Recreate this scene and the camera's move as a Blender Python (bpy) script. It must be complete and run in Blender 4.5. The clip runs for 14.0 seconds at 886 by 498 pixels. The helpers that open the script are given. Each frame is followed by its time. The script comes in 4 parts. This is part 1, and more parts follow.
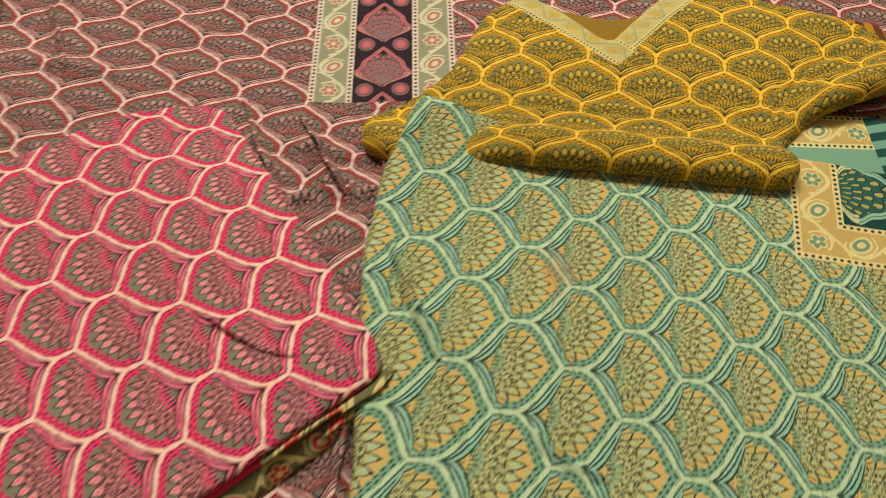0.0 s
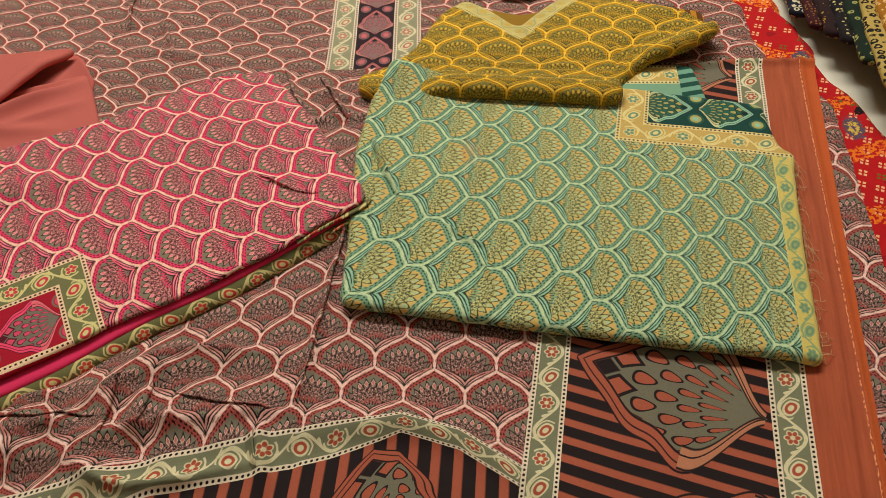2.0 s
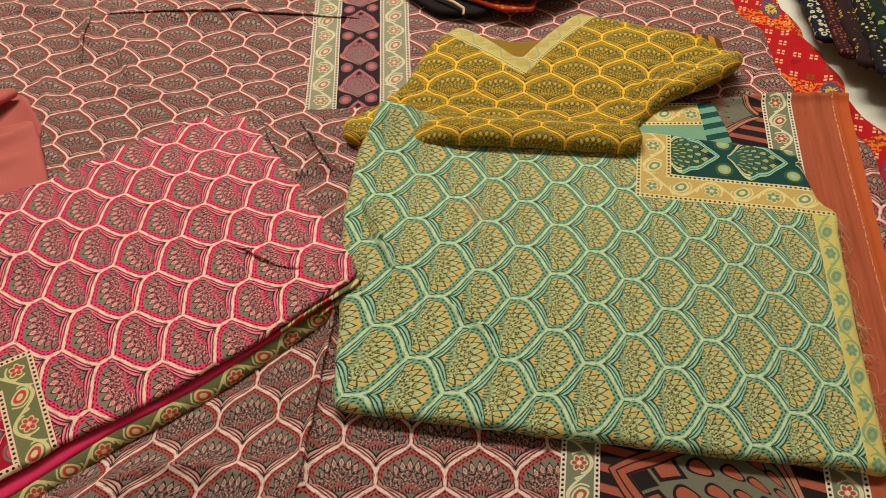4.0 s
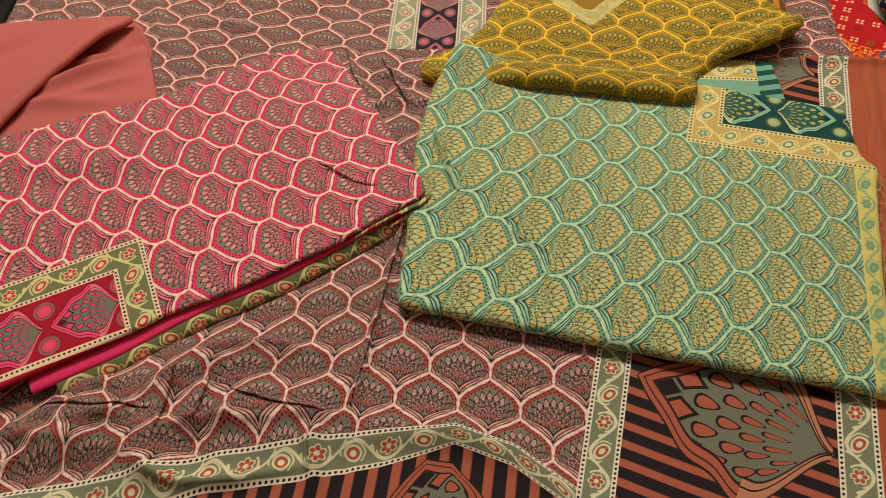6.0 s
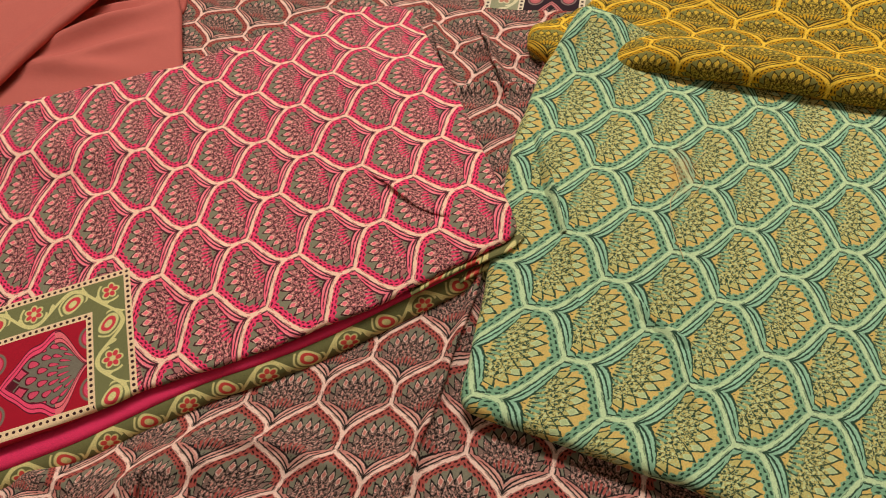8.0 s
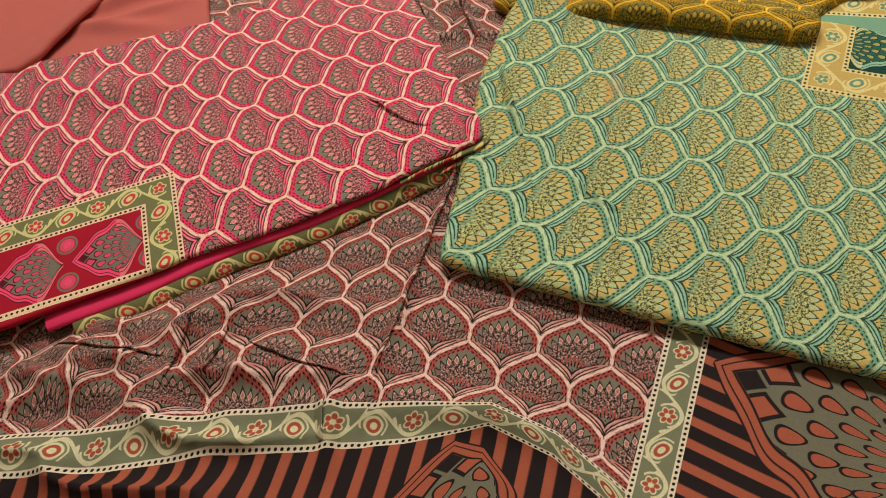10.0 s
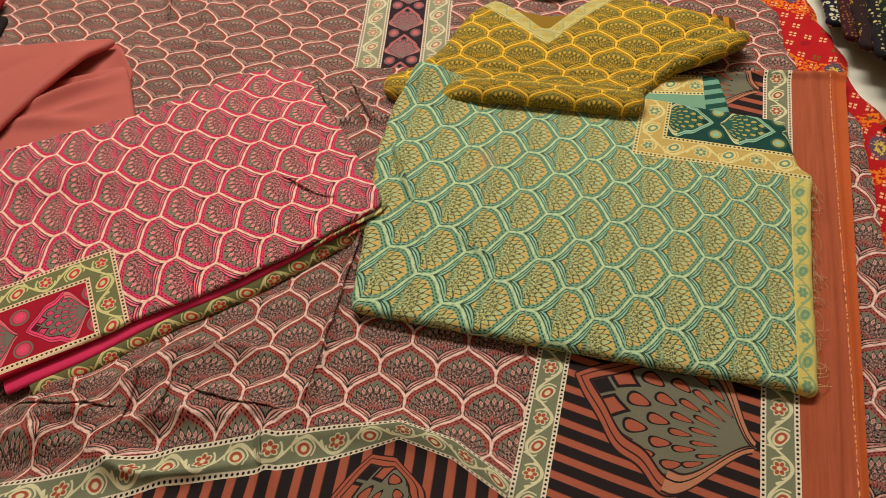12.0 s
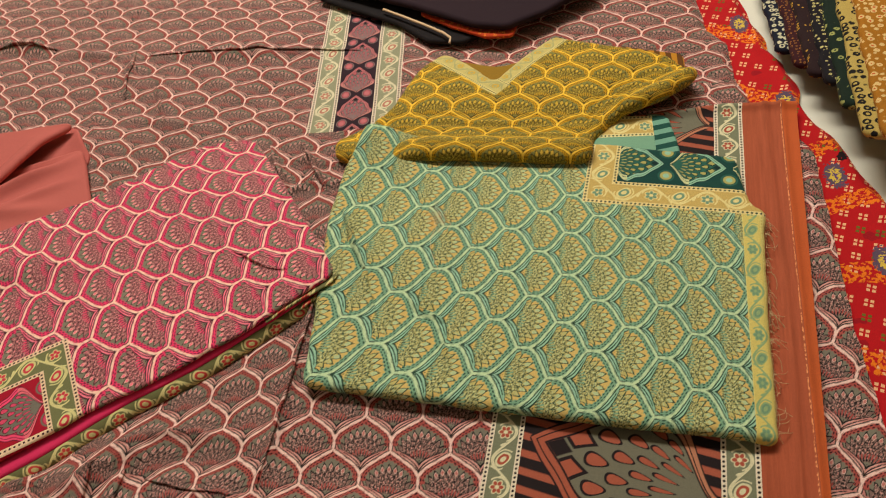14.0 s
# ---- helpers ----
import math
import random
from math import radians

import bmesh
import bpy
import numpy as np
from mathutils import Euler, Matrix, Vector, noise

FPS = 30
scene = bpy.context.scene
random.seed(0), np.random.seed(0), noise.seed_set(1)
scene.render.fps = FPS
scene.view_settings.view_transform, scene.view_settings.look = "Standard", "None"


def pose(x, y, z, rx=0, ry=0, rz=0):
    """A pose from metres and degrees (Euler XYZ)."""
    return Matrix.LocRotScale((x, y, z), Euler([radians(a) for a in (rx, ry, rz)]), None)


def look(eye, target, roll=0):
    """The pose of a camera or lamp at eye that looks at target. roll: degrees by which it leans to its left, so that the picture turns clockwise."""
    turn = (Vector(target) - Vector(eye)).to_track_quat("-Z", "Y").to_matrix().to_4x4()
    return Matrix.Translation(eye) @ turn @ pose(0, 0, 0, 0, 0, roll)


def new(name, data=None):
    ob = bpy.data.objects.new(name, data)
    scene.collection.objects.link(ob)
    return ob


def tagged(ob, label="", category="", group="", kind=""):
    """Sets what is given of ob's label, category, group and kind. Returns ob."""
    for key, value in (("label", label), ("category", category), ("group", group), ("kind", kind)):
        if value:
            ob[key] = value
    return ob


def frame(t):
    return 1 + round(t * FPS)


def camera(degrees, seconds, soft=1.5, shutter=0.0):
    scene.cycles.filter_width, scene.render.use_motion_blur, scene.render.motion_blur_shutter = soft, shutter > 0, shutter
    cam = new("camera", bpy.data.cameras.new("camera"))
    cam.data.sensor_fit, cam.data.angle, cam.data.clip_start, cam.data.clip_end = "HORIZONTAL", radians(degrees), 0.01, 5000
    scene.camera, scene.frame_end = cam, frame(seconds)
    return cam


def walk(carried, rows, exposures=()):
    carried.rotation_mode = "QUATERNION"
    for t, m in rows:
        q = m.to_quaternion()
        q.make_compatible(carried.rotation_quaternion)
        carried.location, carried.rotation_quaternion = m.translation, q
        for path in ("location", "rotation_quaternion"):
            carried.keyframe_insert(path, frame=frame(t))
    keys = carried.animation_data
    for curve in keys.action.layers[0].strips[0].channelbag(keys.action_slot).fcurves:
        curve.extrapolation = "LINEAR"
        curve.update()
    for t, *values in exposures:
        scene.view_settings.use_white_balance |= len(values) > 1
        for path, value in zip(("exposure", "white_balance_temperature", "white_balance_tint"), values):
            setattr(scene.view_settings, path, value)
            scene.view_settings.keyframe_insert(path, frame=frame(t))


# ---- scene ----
cam = camera(59.1, 14.0, soft=0.8, shutter=0.22)
EXPOSURES = [(0.0, 0.0), (14.0, 0.0)]
PATH = [
    (0, (-0.006, 0.012, 0.435), (-0.075, 1.222, -1.156), 0.4),
    (0.5, (-0.06, -0.148, 0.498), (-0.169, 1.118, -1.047), 0.8),
    (1, (0.018, -0.249, 0.572), (-0.141, 1.041, -0.948), -1.3),
    (1.5, (0.097, -0.311, 0.605), (-0.105, 0.99, -0.901), -3.9),
    (2, (0.098, -0.333, 0.603), (-0.071, 0.968, -0.907), -4.0),
    (2.5, (0.082, -0.299, 0.585), (-0.044, 0.992, -0.937), -3.8),
    (2.7, (0.08, -0.268, 0.587), (-0.031, 1.014, -0.943), -3.5),
    (4.8, (0.044, -0.191, 0.595), (-0.067, 1.047, -0.971), -2.7),
    (5, (0.041, -0.211, 0.599), (-0.077, 1.02, -0.973), -2.6),
    (5.5, (0.063, -0.259, 0.614), (-0.107, 0.961, -0.961), -3.2),
    (6, (0.071, -0.283, 0.623), (-0.184, 0.903, -0.967), -4.8),
    (6.5, (0.041, -0.2, 0.587), (-0.291, 0.943, -1.02), -6.4),
    (7, (0.034, -0.127, 0.543), (-0.347, 0.974, -1.083), -7.6),
    (7.5, (0.019, -0.087, 0.505), (-0.404, 0.958, -1.147), -9.3),
    (8, (0.039, -0.061, 0.488), (-0.466, 0.916, -1.183), -13.2),
    (8.5, (0.077, -0.031, 0.453), (-0.486, 0.887, -1.232), -16.0),
    (8.7, (0.086, -0.063, 0.458), (-0.472, 0.859, -1.226), -16.0),
    (10.8, (0.122, -0.253, 0.609), (-0.312, 0.872, -0.986), -9.3),
    (11, (0.13, -0.261, 0.623), (-0.282, 0.881, -0.967), -8.6),
    (11.5, (0.128, -0.282, 0.637), (-0.198, 0.904, -0.94), -6.4),
    (12, (0.136, -0.305, 0.649), (-0.15, 0.906, -0.917), -6.1),
    (12.5, (0.174, -0.312, 0.664), (-0.123, 0.902, -0.897), -7.6),
    (13, (0.193, -0.279, 0.647), (-0.111, 0.93, -0.918), -9.2),
    (13.5, (0.141, -0.284, 0.664), (-0.135, 0.93, -0.901), -9.3),
    (14, (0.201, -0.264, 0.659), (-0.127, 1.0, -0.855), -11.5),
]
# path of the eye: seconds, eye, target, roll
walk(cam, [(t, look(eye, target, roll)) for t, eye, target, roll in PATH], EXPOSURES)

# ---- world and lamps: a closed shop room with warm ceiling panels ----
world = bpy.data.worlds.new("world")
scene.world = world
world.use_nodes = True
world.node_tree.nodes["Background"].inputs[0].default_value = (0.9, 0.8, 0.68, 1)
world.node_tree.nodes["Background"].inputs[1].default_value = 0.025


def ceiling_lamp(x, y, sx, sy, watts):
    data = bpy.data.lights.new("ceiling_panel_lamp", "AREA")
    data.shape, data.size, data.size_y, data.energy, data.color = "RECTANGLE", sx, sy, watts, LAMP_COLOUR
    new("ceiling_panel_lamp", data).matrix_world = pose(x, y, 2.36)


LAMP_COLOUR = (1.0, 0.98, 0.89)
ceiling_lamp(-0.5, 1.5, 1.0, 0.4, 51)
ceiling_lamp(0.35, 1.5, 0.6, 0.8, 18)
ceiling_lamp(-0.2, -0.9, 1.2, 0.3, 3)


# ---- shader arithmetic ----
class Tree:
    now = None


class N:
    """A number in the current node tree, with arithmetic."""

    def __init__(self, s):
        self.s = s

    def __add__(self, o): return op("ADD", self, o)
    def __radd__(self, o): return op("ADD", o, self)
    def __sub__(self, o): return op("SUBTRACT", self, o)
    def __rsub__(self, o): return op("SUBTRACT", o, self)
    def __mul__(self, o): return op("MULTIPLY", self, o)
    def __rmul__(self, o): return op("MULTIPLY", o, self)
    def __truediv__(self, o): return op("DIVIDE", self, o)
    def __neg__(self): return op("MULTIPLY", self, -1.0)


def plug(socket, v):
    if isinstance(v, N):
        Tree.now.links.new(v.s, socket)
    else:
        socket.default_value = v


def op(kind, *args):
    node = Tree.now.nodes.new("ShaderNodeMath")
    node.operation = kind
    for i, v in enumerate(args):
        plug(node.inputs[i], v)
    return N(node.outputs[0])


def least(a, b): return op("MINIMUM", a, b)
def most(a, b): return op("MAXIMUM", a, b)
def size(a): return op("ABSOLUTE", a)
def floor(a): return op("FLOOR", a)
def fract(a): return op("FRACT", a)
def sine(a): return op("SINE", a)
def cosine(a): return op("COSINE", a)
def root(a): return op("SQRT", a)
def power(a, b): return op("POWER", a, b)
def angle(a, b): return op("ARCTAN2", a, b)
def hyp(a, b): return root(a * a + b * b)
def both(*a):
    r = a[0]
    for x in a[1:]:
        r = r * x
    return r


def step(edge, x, soft=0.0):
    """1 where x is over edge; soft: width of the change."""
    if not soft:
        return op("GREATER_THAN", x, edge)
    node = Tree.now.nodes.new("ShaderNodeMapRange")
    plug(node.inputs[0], x - edge)
    node.inputs[1].default_value, node.inputs[2].default_value = -soft, soft
    return N(node.outputs[0])


def under(x, edge, soft=0.0): return 1.0 - step(edge, x, soft)
def within(lo, x, hi, soft=0.0): return step(lo, x, soft) * under(x, hi, soft)


def mix(f, a, b):
    node = Tree.now.nodes.new("ShaderNodeMix")
    node.data_type = "RGBA"
    plug(node.inputs[0], f)
    for s, v in ((node.inputs[6], a), (node.inputs[7], b)):
        if isinstance(v, N):
            Tree.now.links.new(v.s, s)
        else:
            s.default_value = v
    return N(node.outputs[2])


def rgb(r, g, b):
    """Print colours by their 8-bit look, as linear base colour."""
    def lin(c):
        c /= 255
        return c / 12.92 if c <= 0.04045 else ((c + 0.055) / 1.055) ** 2.4
    return (lin(r) * DYE, lin(g) * DYE, lin(b) * DYE, 1.0)


DYE = 1.0


def noise_at(vec, scale, detail=3.0, rough=0.5, colour=False):
    node = Tree.now.nodes.new("ShaderNodeTexNoise")
    if vec is not None:
        Tree.now.links.new(vec.s, node.inputs["Vector"])
    node.inputs["Scale"].default_value, node.inputs["Detail"].default_value, node.inputs["Roughness"].default_value = scale, detail, rough
    return N(node.outputs["Color" if colour else "Fac"])


def vec(x, y, z=0.0):
    node = Tree.now.nodes.new("ShaderNodeCombineXYZ")
    for i, v in enumerate((x, y, z)):
        plug(node.inputs[i], v)
    return N(node.outputs[0])


def uv(layer):
    node = Tree.now.nodes.new("ShaderNodeUVMap")
    node.uv_map = layer
    sep = Tree.now.nodes.new("ShaderNodeSeparateXYZ")
    Tree.now.links.new(node.outputs[0], sep.inputs[0])
    return N(sep.outputs[0]), N(sep.outputs[1])


def group(name, numbers, colours, build):
    """A shared node group: build(inputs) returns its colour. Returns a function that places it."""
    g = bpy.data.node_groups.new(name, "ShaderNodeTree")
    for n in numbers:
        g.interface.new_socket(n, in_out="INPUT", socket_type="NodeSocketFloat")
    for n in colours:
        g.interface.new_socket(n, in_out="INPUT", socket_type="NodeSocketColor")
    g.interface.new_socket("colour", in_out="OUTPUT", socket_type="NodeSocketColor")
    Tree.now = g
    gi, go = g.nodes.new("NodeGroupInput"), g.nodes.new("NodeGroupOutput")
    g.links.new(build(*[N(s) for s in gi.outputs[:len(numbers) + len(colours)]]).s, go.inputs[0])

    def place(*args):
        node = Tree.now.nodes.new("ShaderNodeGroup")
        node.node_tree = g
        for s, v in zip(node.inputs, args):
            plug(s, v)
        return N(node.outputs[0])
    return place


# ---- prints ----
WIDE, TALL = 0.0565, 0.0340   # ogee repeat: width, and row step (rows are staggered)


def ogee_build(x, y, cream, band, field, bloom, line, petal, leaf):
    U, V = x * (2 / WIDE), y * (1 / TALL)
    even = floor(U * 0.5 + 0.5) * 2.0
    d = size(U - even)
    # the pale line swings from a stem to the next column over RISE rows, then follows that stem
    RISE = 0.74
    W = fract(V * 0.5) * 2.0
    up = step(1.0, W)
    t = least((W - up) * (1 / RISE), 1.0)
    swing = power(t, 2.0) * (1.35 - 0.35 * t * t * t)
    q = up + swing - up * swing * 2.0
    slope = t * (2.7 - 1.75 * t * t * t) * (0.5 / RISE * WIDE / TALL) * op("LESS_THAN", t, 1.0)
    edge = size(d - q) * 0.5 / root(1.0 + slope * slope)
    inside = op("LESS_THAN", d, q)
    outside = 1.0 - inside
    px = (inside * (U - even) + outside * (U - (floor(U * 0.5) * 2.0 + 1.0))) * 0.5
    py = inside * (V - floor(V * 0.5) * 2.0) + outside * (V - 1.0 - floor((V - 1.0) * 0.5) * 2.0)
    ly = py * (TALL / WIDE)
    S = 0.006
    sy = ly - 0.085
    th = angle(px, sy)
    r = hyp(px, sy) * (1 / 0.745) / (0.60 + 0.40 * cosine(th * 1.38))
    r = r + (noise_at(vec(x, y), 160.0, 2.0, 0.6) - 0.5) * 0.06
    fan = under(size(th), 1.32)
    col = field
    # pointed petals in rings, outlined in uneven ink
    TURN = 0.172
    zig = size(fract(th * (1 / TURN) + 0.5) - 0.5) * 2.0
    zag = size(fract(th * (1 / TURN)) - 0.5) * 2.0
    ink = step(0.40, noise_at(vec(x, y), 420.0, 2.0, 0.6), 0.10)
    speck = noise_at(vec(x, y), 640.0, 2.0, 0.7)
    for top, f, deep, w in ((1.0, zig, 0.165, 0.027), (0.83, zag, 0.14, 0.017), (0.69, zig, 0.12, 0.013)):
        rim = top - deep * f
        col = mix(both(fan, under(r, rim, S), step(0.34, r)), col, bloom)
        col = mix(both(fan, within(-w, r - rim, w, 0.005)) * (0.78 + 0.22 * ink), col, line)
    # pale lozenges in the topmost petals
    gem = size(r - 0.885) * (1 / 0.090) + zig * (1 / 0.74)
    gems = under(size(th), 0.43 + 0.16 * step(0.55, speck))
    col = mix(both(gems, under(gem, 0.92, 0.06)) * 0.8, col, cream)
    col = mix(both(gems, under(gem, 0.66, 0.06)), col, mix(0.35, petal, band))
    # small spots ring by ring
    for rk, f, w, c in ((0.765, zig, 0.30, line), (0.735, zag, 0.26, petal), (0.655, zag, 0.30, line), (0.620, zig, 0.34, petal), (0.580, zag, 0.36, line), (0.535, zig, 0.40, line), (0.555, zag, 0.22, petal)):
        spot = hyp((r - rk) * (1 / 0.024), f * (1 / w))
        col = mix(both(fan, under(spot, 1.0, 0.15)), col, c)
    col = mix(both(fan, within(0.36, r, 0.82), step(0.56, speck, 0.03)) * 0.9, col, line)
    col = mix(both(fan, within(0.36, r, 0.82), under(speck, 0.42, 0.03)) * 0.75, col, mix(0.5, petal, cream))
    # coloured dashes, then dark ones, and a plain heart over the stem
    ray = fract(th * (1 / 0.150) + 0.5)
    col = mix(both(fan, within(0.40, r, 0.53, 0.01), under(size(ray - 0.5), 0.24, 0.04)), col, band)
    ray2 = fract(th * (1 / 0.150))
    col = mix(both(fan, within(0.345, r, 0.450, 0.008), under(size(ray2 - 0.5), 0.17, 0.03)), col, line)
    drops = fract(th * (1 / 0.21) + 0.5)
    col = mix(both(under(size(th), 0.5), within(0.27, r, 0.31), under(size(drops - 0.5), 0.11)), col, line)
    # leaves beside the stem, with a dark rib and a coloured curled end
    low = within(0.10, py, 0.90)
    g = least(most((py - 0.10) * (1 / 0.80), 0.0), 1.0)
    lw = 0.026 + 0.088 * power(most(sine(power(g, 1.35) * 3.1), 0.001), 0.75)
    col = mix(both(low, under(edge, lw + 0.020, 0.004)), col, line)
    col = mix(both(low, under(edge, lw, 0.004)), col, mix(step(0.60, g, 0.05), leaf, mix(0.45, band, leaf)))
    rib = 0.032 + (lw - 0.026) * 0.50
    col = mix(both(low, within(rib - 0.008, edge, rib + 0.008, 0.003), under(g, 0.72)), col, line)
    col = mix(both(low, within(rib + 0.010, edge, rib + 0.022, 0.004), under(g, 0.66)), col, mix(0.5, band, leaf))
    col = mix(both(low, under(edge, 0.042, 0.003)), col, line)
    # scalloped band inside the arch, with dark dashes
    high = step(0.88, py)
    beat = fract(th * (1 / 0.088))
    wave = 0.110 + 0.011 * sine(th * (2 * math.pi / 0.088))
    col = mix(both(high, under(edge, wave, S)), col, band)
    col = mix(both(high, within(0.078, edge, 0.098, 0.003), under(beat, 0.50)), col, line)
    col = mix(both(high, within(0.036, edge, 0.054, 0.003), under(fract(beat + 0.5), 0.58)), col, line)
    # pale line with a thread of dashes
    col = mix(under(edge, 0.025, S), col, cream)
    col = mix(both(within(0.012, edge, 0.022, 0.002), under(fract(V * 4.3), 0.38)) * 0.75, col, mix(0.5, band, line))
    return col


ogee = group("ogee_print", ("x", "y"), ("cream", "band", "field", "bloom", "line", "petal", "leaf"), ogee_build)


def border_build(s, v, cream, dot, field, vine, red):
    """s, v: along and across, in widths of the border."""
    P = 1.7
    col = field
    sn = sine(s * (2 * math.pi / P))
    # scrolling vine with small leaves
    col = mix(under(size(v - 0.5 - 0.29 * sn), 0.046, 0.01), col, vine)
    leafy = sine(s * (10 * math.pi / P) + 1.0)
    col = mix(both(under(size(v - 0.5 - 0.29 * sn + 0.09 * leafy), 0.07 * leafy, 0.01), under(size(sn), 0.72)), col, vine)
    # flower of six petals in a ring
    f, w = (fract(s * (1 / P)) - 0.25) * P, v - 0.5
    r, th = hyp(f, w + 0.03), angle(w + 0.03, f)
    col = mix(both(within(0.265, r, 0.315, 0.01), step(-0.12, w + f * 0.5)), col, vine)
    k = (fract(th * (6 / 2 / math.pi)) - 0.5) * (2 * math.pi / 6)
    petal = hyp((r - 0.125) * 0.85, k * r)
    col = mix(under(petal, 0.088, 0.01), col, vine)
    col = mix(under(petal, 0.056, 0.01), col, red)
    col = mix(under(r, 0.05), col, vine)
    # drop with a point
    g = (fract(s * (1 / P)) - 0.75) * P
    w = w - 0.02
    lean = g - w * 0.35
    drop = hyp(lean * (1.0 + 1.3 * most(w, 0.0)), w) + 0.12 * most(w, 0.0) * size(lean)
    col = mix(both(within(0.275, drop, 0.32, 0.01), under(w - g * 0.4, 0.14)), col, vine)
    for edge, c in ((0.225, vine), (0.165, red), (0.085, vine)):
        col = mix(under(drop, edge, 0.01), col, c)
    side = least(v, 1.0 - v)
    col = mix(under(side, 0.145, 0.006), col, cream)
    dx = (fract(s * 7.5) - 0.5) * (1 / 7.5)
    col = mix(under(hyp(dx, side - 0.072), 0.036, 0.006), col, dot)
    return col


border = group("border_print", ("s", "v"), ("cream", "dot", "field", "vine", "red"), border_build)


def lotus_build(x, y, ground, outline, fill, line, petal, leaf):
    """One large lotus, stem at 0,0, tip at 0,1, half a unit to each side; ground shows outside."""
    col = ground
    ax = size(x)
    ok = within(0.0, y, 1.0)
    ty = least(most(y, 0.0), 1.0)
    a = least(ty * 3.0, 1.0)
    flare = 0.36 * a * a * (3.0 - 2.0 * a)                       # edge of the leaves
    b = most(ty - 0.30, 0.0) * (1 / 0.70)
    arch = 0.43 * (1.0 - power(b, 1.8)) + 0.030 * sine(b * 15.0) * (1.0 - b)   # scalloped arch to the tip
    high = step(0.30, y)
    gap = arch - ax
    col = mix(both(ok, high, step(0.0, gap, 0.005)), col, outline)
    for lo, hi in ((-0.010, 0.004), (0.036, 0.046), (0.088, 0.104)):
        col = mix(both(ok, high, within(lo, gap, hi, 0.003)), col, line)
    inner = both(ok, high, step(0.104, gap)) + both(ok, 1.0 - high, step(0.0, flare - ax))
    col = mix(inner, col, fill)
    sy = y + 0.06
    th, r0 = angle(x, sy), hyp(x, sy)
    r = r0 / (0.62 + 0.38 * cosine(th * 1.35))
    # dark scallops between the outermost petals
    zig = size(fract(th * (1 / 0.23)) - 0.5) * 2.0
    col = mix(both(inner, step(0.95 - 0.13 * zig, r, 0.006)), col, line)
    for rk, dr, wide, shift, turn in ((0.82, 0.074, 0.28, 0.5, 0.23), (0.690, 0.056, 0.20, 0.0, 0.23), (0.57, 0.052, 0.19, 0.5, 0.23), (0.455, 0.054, 0.17, 0.0, 0.20), (0.34, 0.060, 0.15, 0.5, 0.20)):
        p = (r - rk) * (1 / dr)
        w = (fract(th * (1 / turn) + shift + 0.5) - 0.5) * (1 / wide)
        e = size(p) * 0.95 + size(w) * 0.95 if rk > 0.75 else hyp(p, w * (1.0 - 0.35 * p))
        grow = 1.38 if rk > 0.75 else 1.22
        col = mix(both(inner, under(e, grow, 0.03)), col, line)
        col = mix(both(inner, under(e, 0.96, 0.03)), col, petal)
    # leaves that rise beside the stem
    lw = 0.012 + 0.045 * a
    part_of = within(0.02, y, 0.37)
    out = size(ax - flare - 0.012)
    col = mix(both(part_of, under(out, lw + 0.014, 0.004)), col, line)
    col = mix(both(part_of, under(out, lw, 0.004)), col, leaf)
    col = mix(both(part_of, under(size(ax - flare), 0.005)), col, line)
    return col


lotus = group("lotus_print", ("x", "y"), ("ground", "outline", "fill", "line", "petal", "leaf"), lotus_build)


def medallions(s, v, ground, outline, fill, line, petal, leaf, period=1.08, phase=0.0):
    """A row of lotuses along s with pairs of ringed dots between them, on a plain ground; in widths of the strip."""
    f = fract(s * (1 / period) + phase) * period
    c = hyp(least(f, period - f), size(v - 0.5) - 0.30)
    col = ground
    for e, k in ((0.145, fill), (0.118, ground), (0.105, petal), (0.055, outline)):
        col = mix(under(c, e, 0.008), col, k)
    return lotus((v - 0.5) * 0.90, (f - 0.04) * (1 / (period - 0.09)), col, outline, fill, line, petal, leaf)


# ---- cloth materials ----
def cloth_material(name, build, rough=0.85, sheen=0.15, weave=1.0, fade=0.24):
    m = bpy.data.materials.new(name)
    m.use_nodes = True
    Tree.now = m.node_tree
    bsdf = m.node_tree.nodes["Principled BSDF"]
    co = Tree.now.nodes.new("ShaderNodeTexCoord")
    obj = N(co.outputs["Object"])
    col = build()
    worn = noise_at(obj, 9.0, 4.0, 0.6)
    fleck = noise_at(obj, 1300.0, 2.0, 0.7)
    tone = (1.0 - fade * 0.5) + fade * worn + (fleck - 0.5) * 0.85 * weave
    hsv = Tree.now.nodes.new("ShaderNodeHueSaturation")
    plug(hsv.inputs["Value"], tone)
    plug(hsv.inputs["Color"], col)
    Tree.now.links.new(hsv.outputs[0], bsdf.inputs["Base Color"])
    bsdf.inputs["Roughness"].default_value = rough
    bsdf.inputs["Sheen Weight"].default_value = sheen * 0.2
    bsdf.inputs["Sheen Roughness"].default_value = 0.5
    bsdf.inputs["Specular IOR Level"].default_value = 0.25
    bump = Tree.now.nodes.new("ShaderNodeBump")
    bump.inputs["Strength"].default_value, bump.inputs["Distance"].default_value = 0.35, 0.002
    crumple = noise_at(obj, 38.0, 4.0, 0.55) + fleck * 0.06 * weave
    plug(bump.inputs["Height"], crumple)
    Tree.now.links.new(bump.outputs[0], bsdf.inputs["Normal"])
    return m


def plain(name, r, g, b, **kw):
    return cloth_material(name, lambda: mix(0.0, rgb(r, g, b), rgb(r, g, b)), **kw)


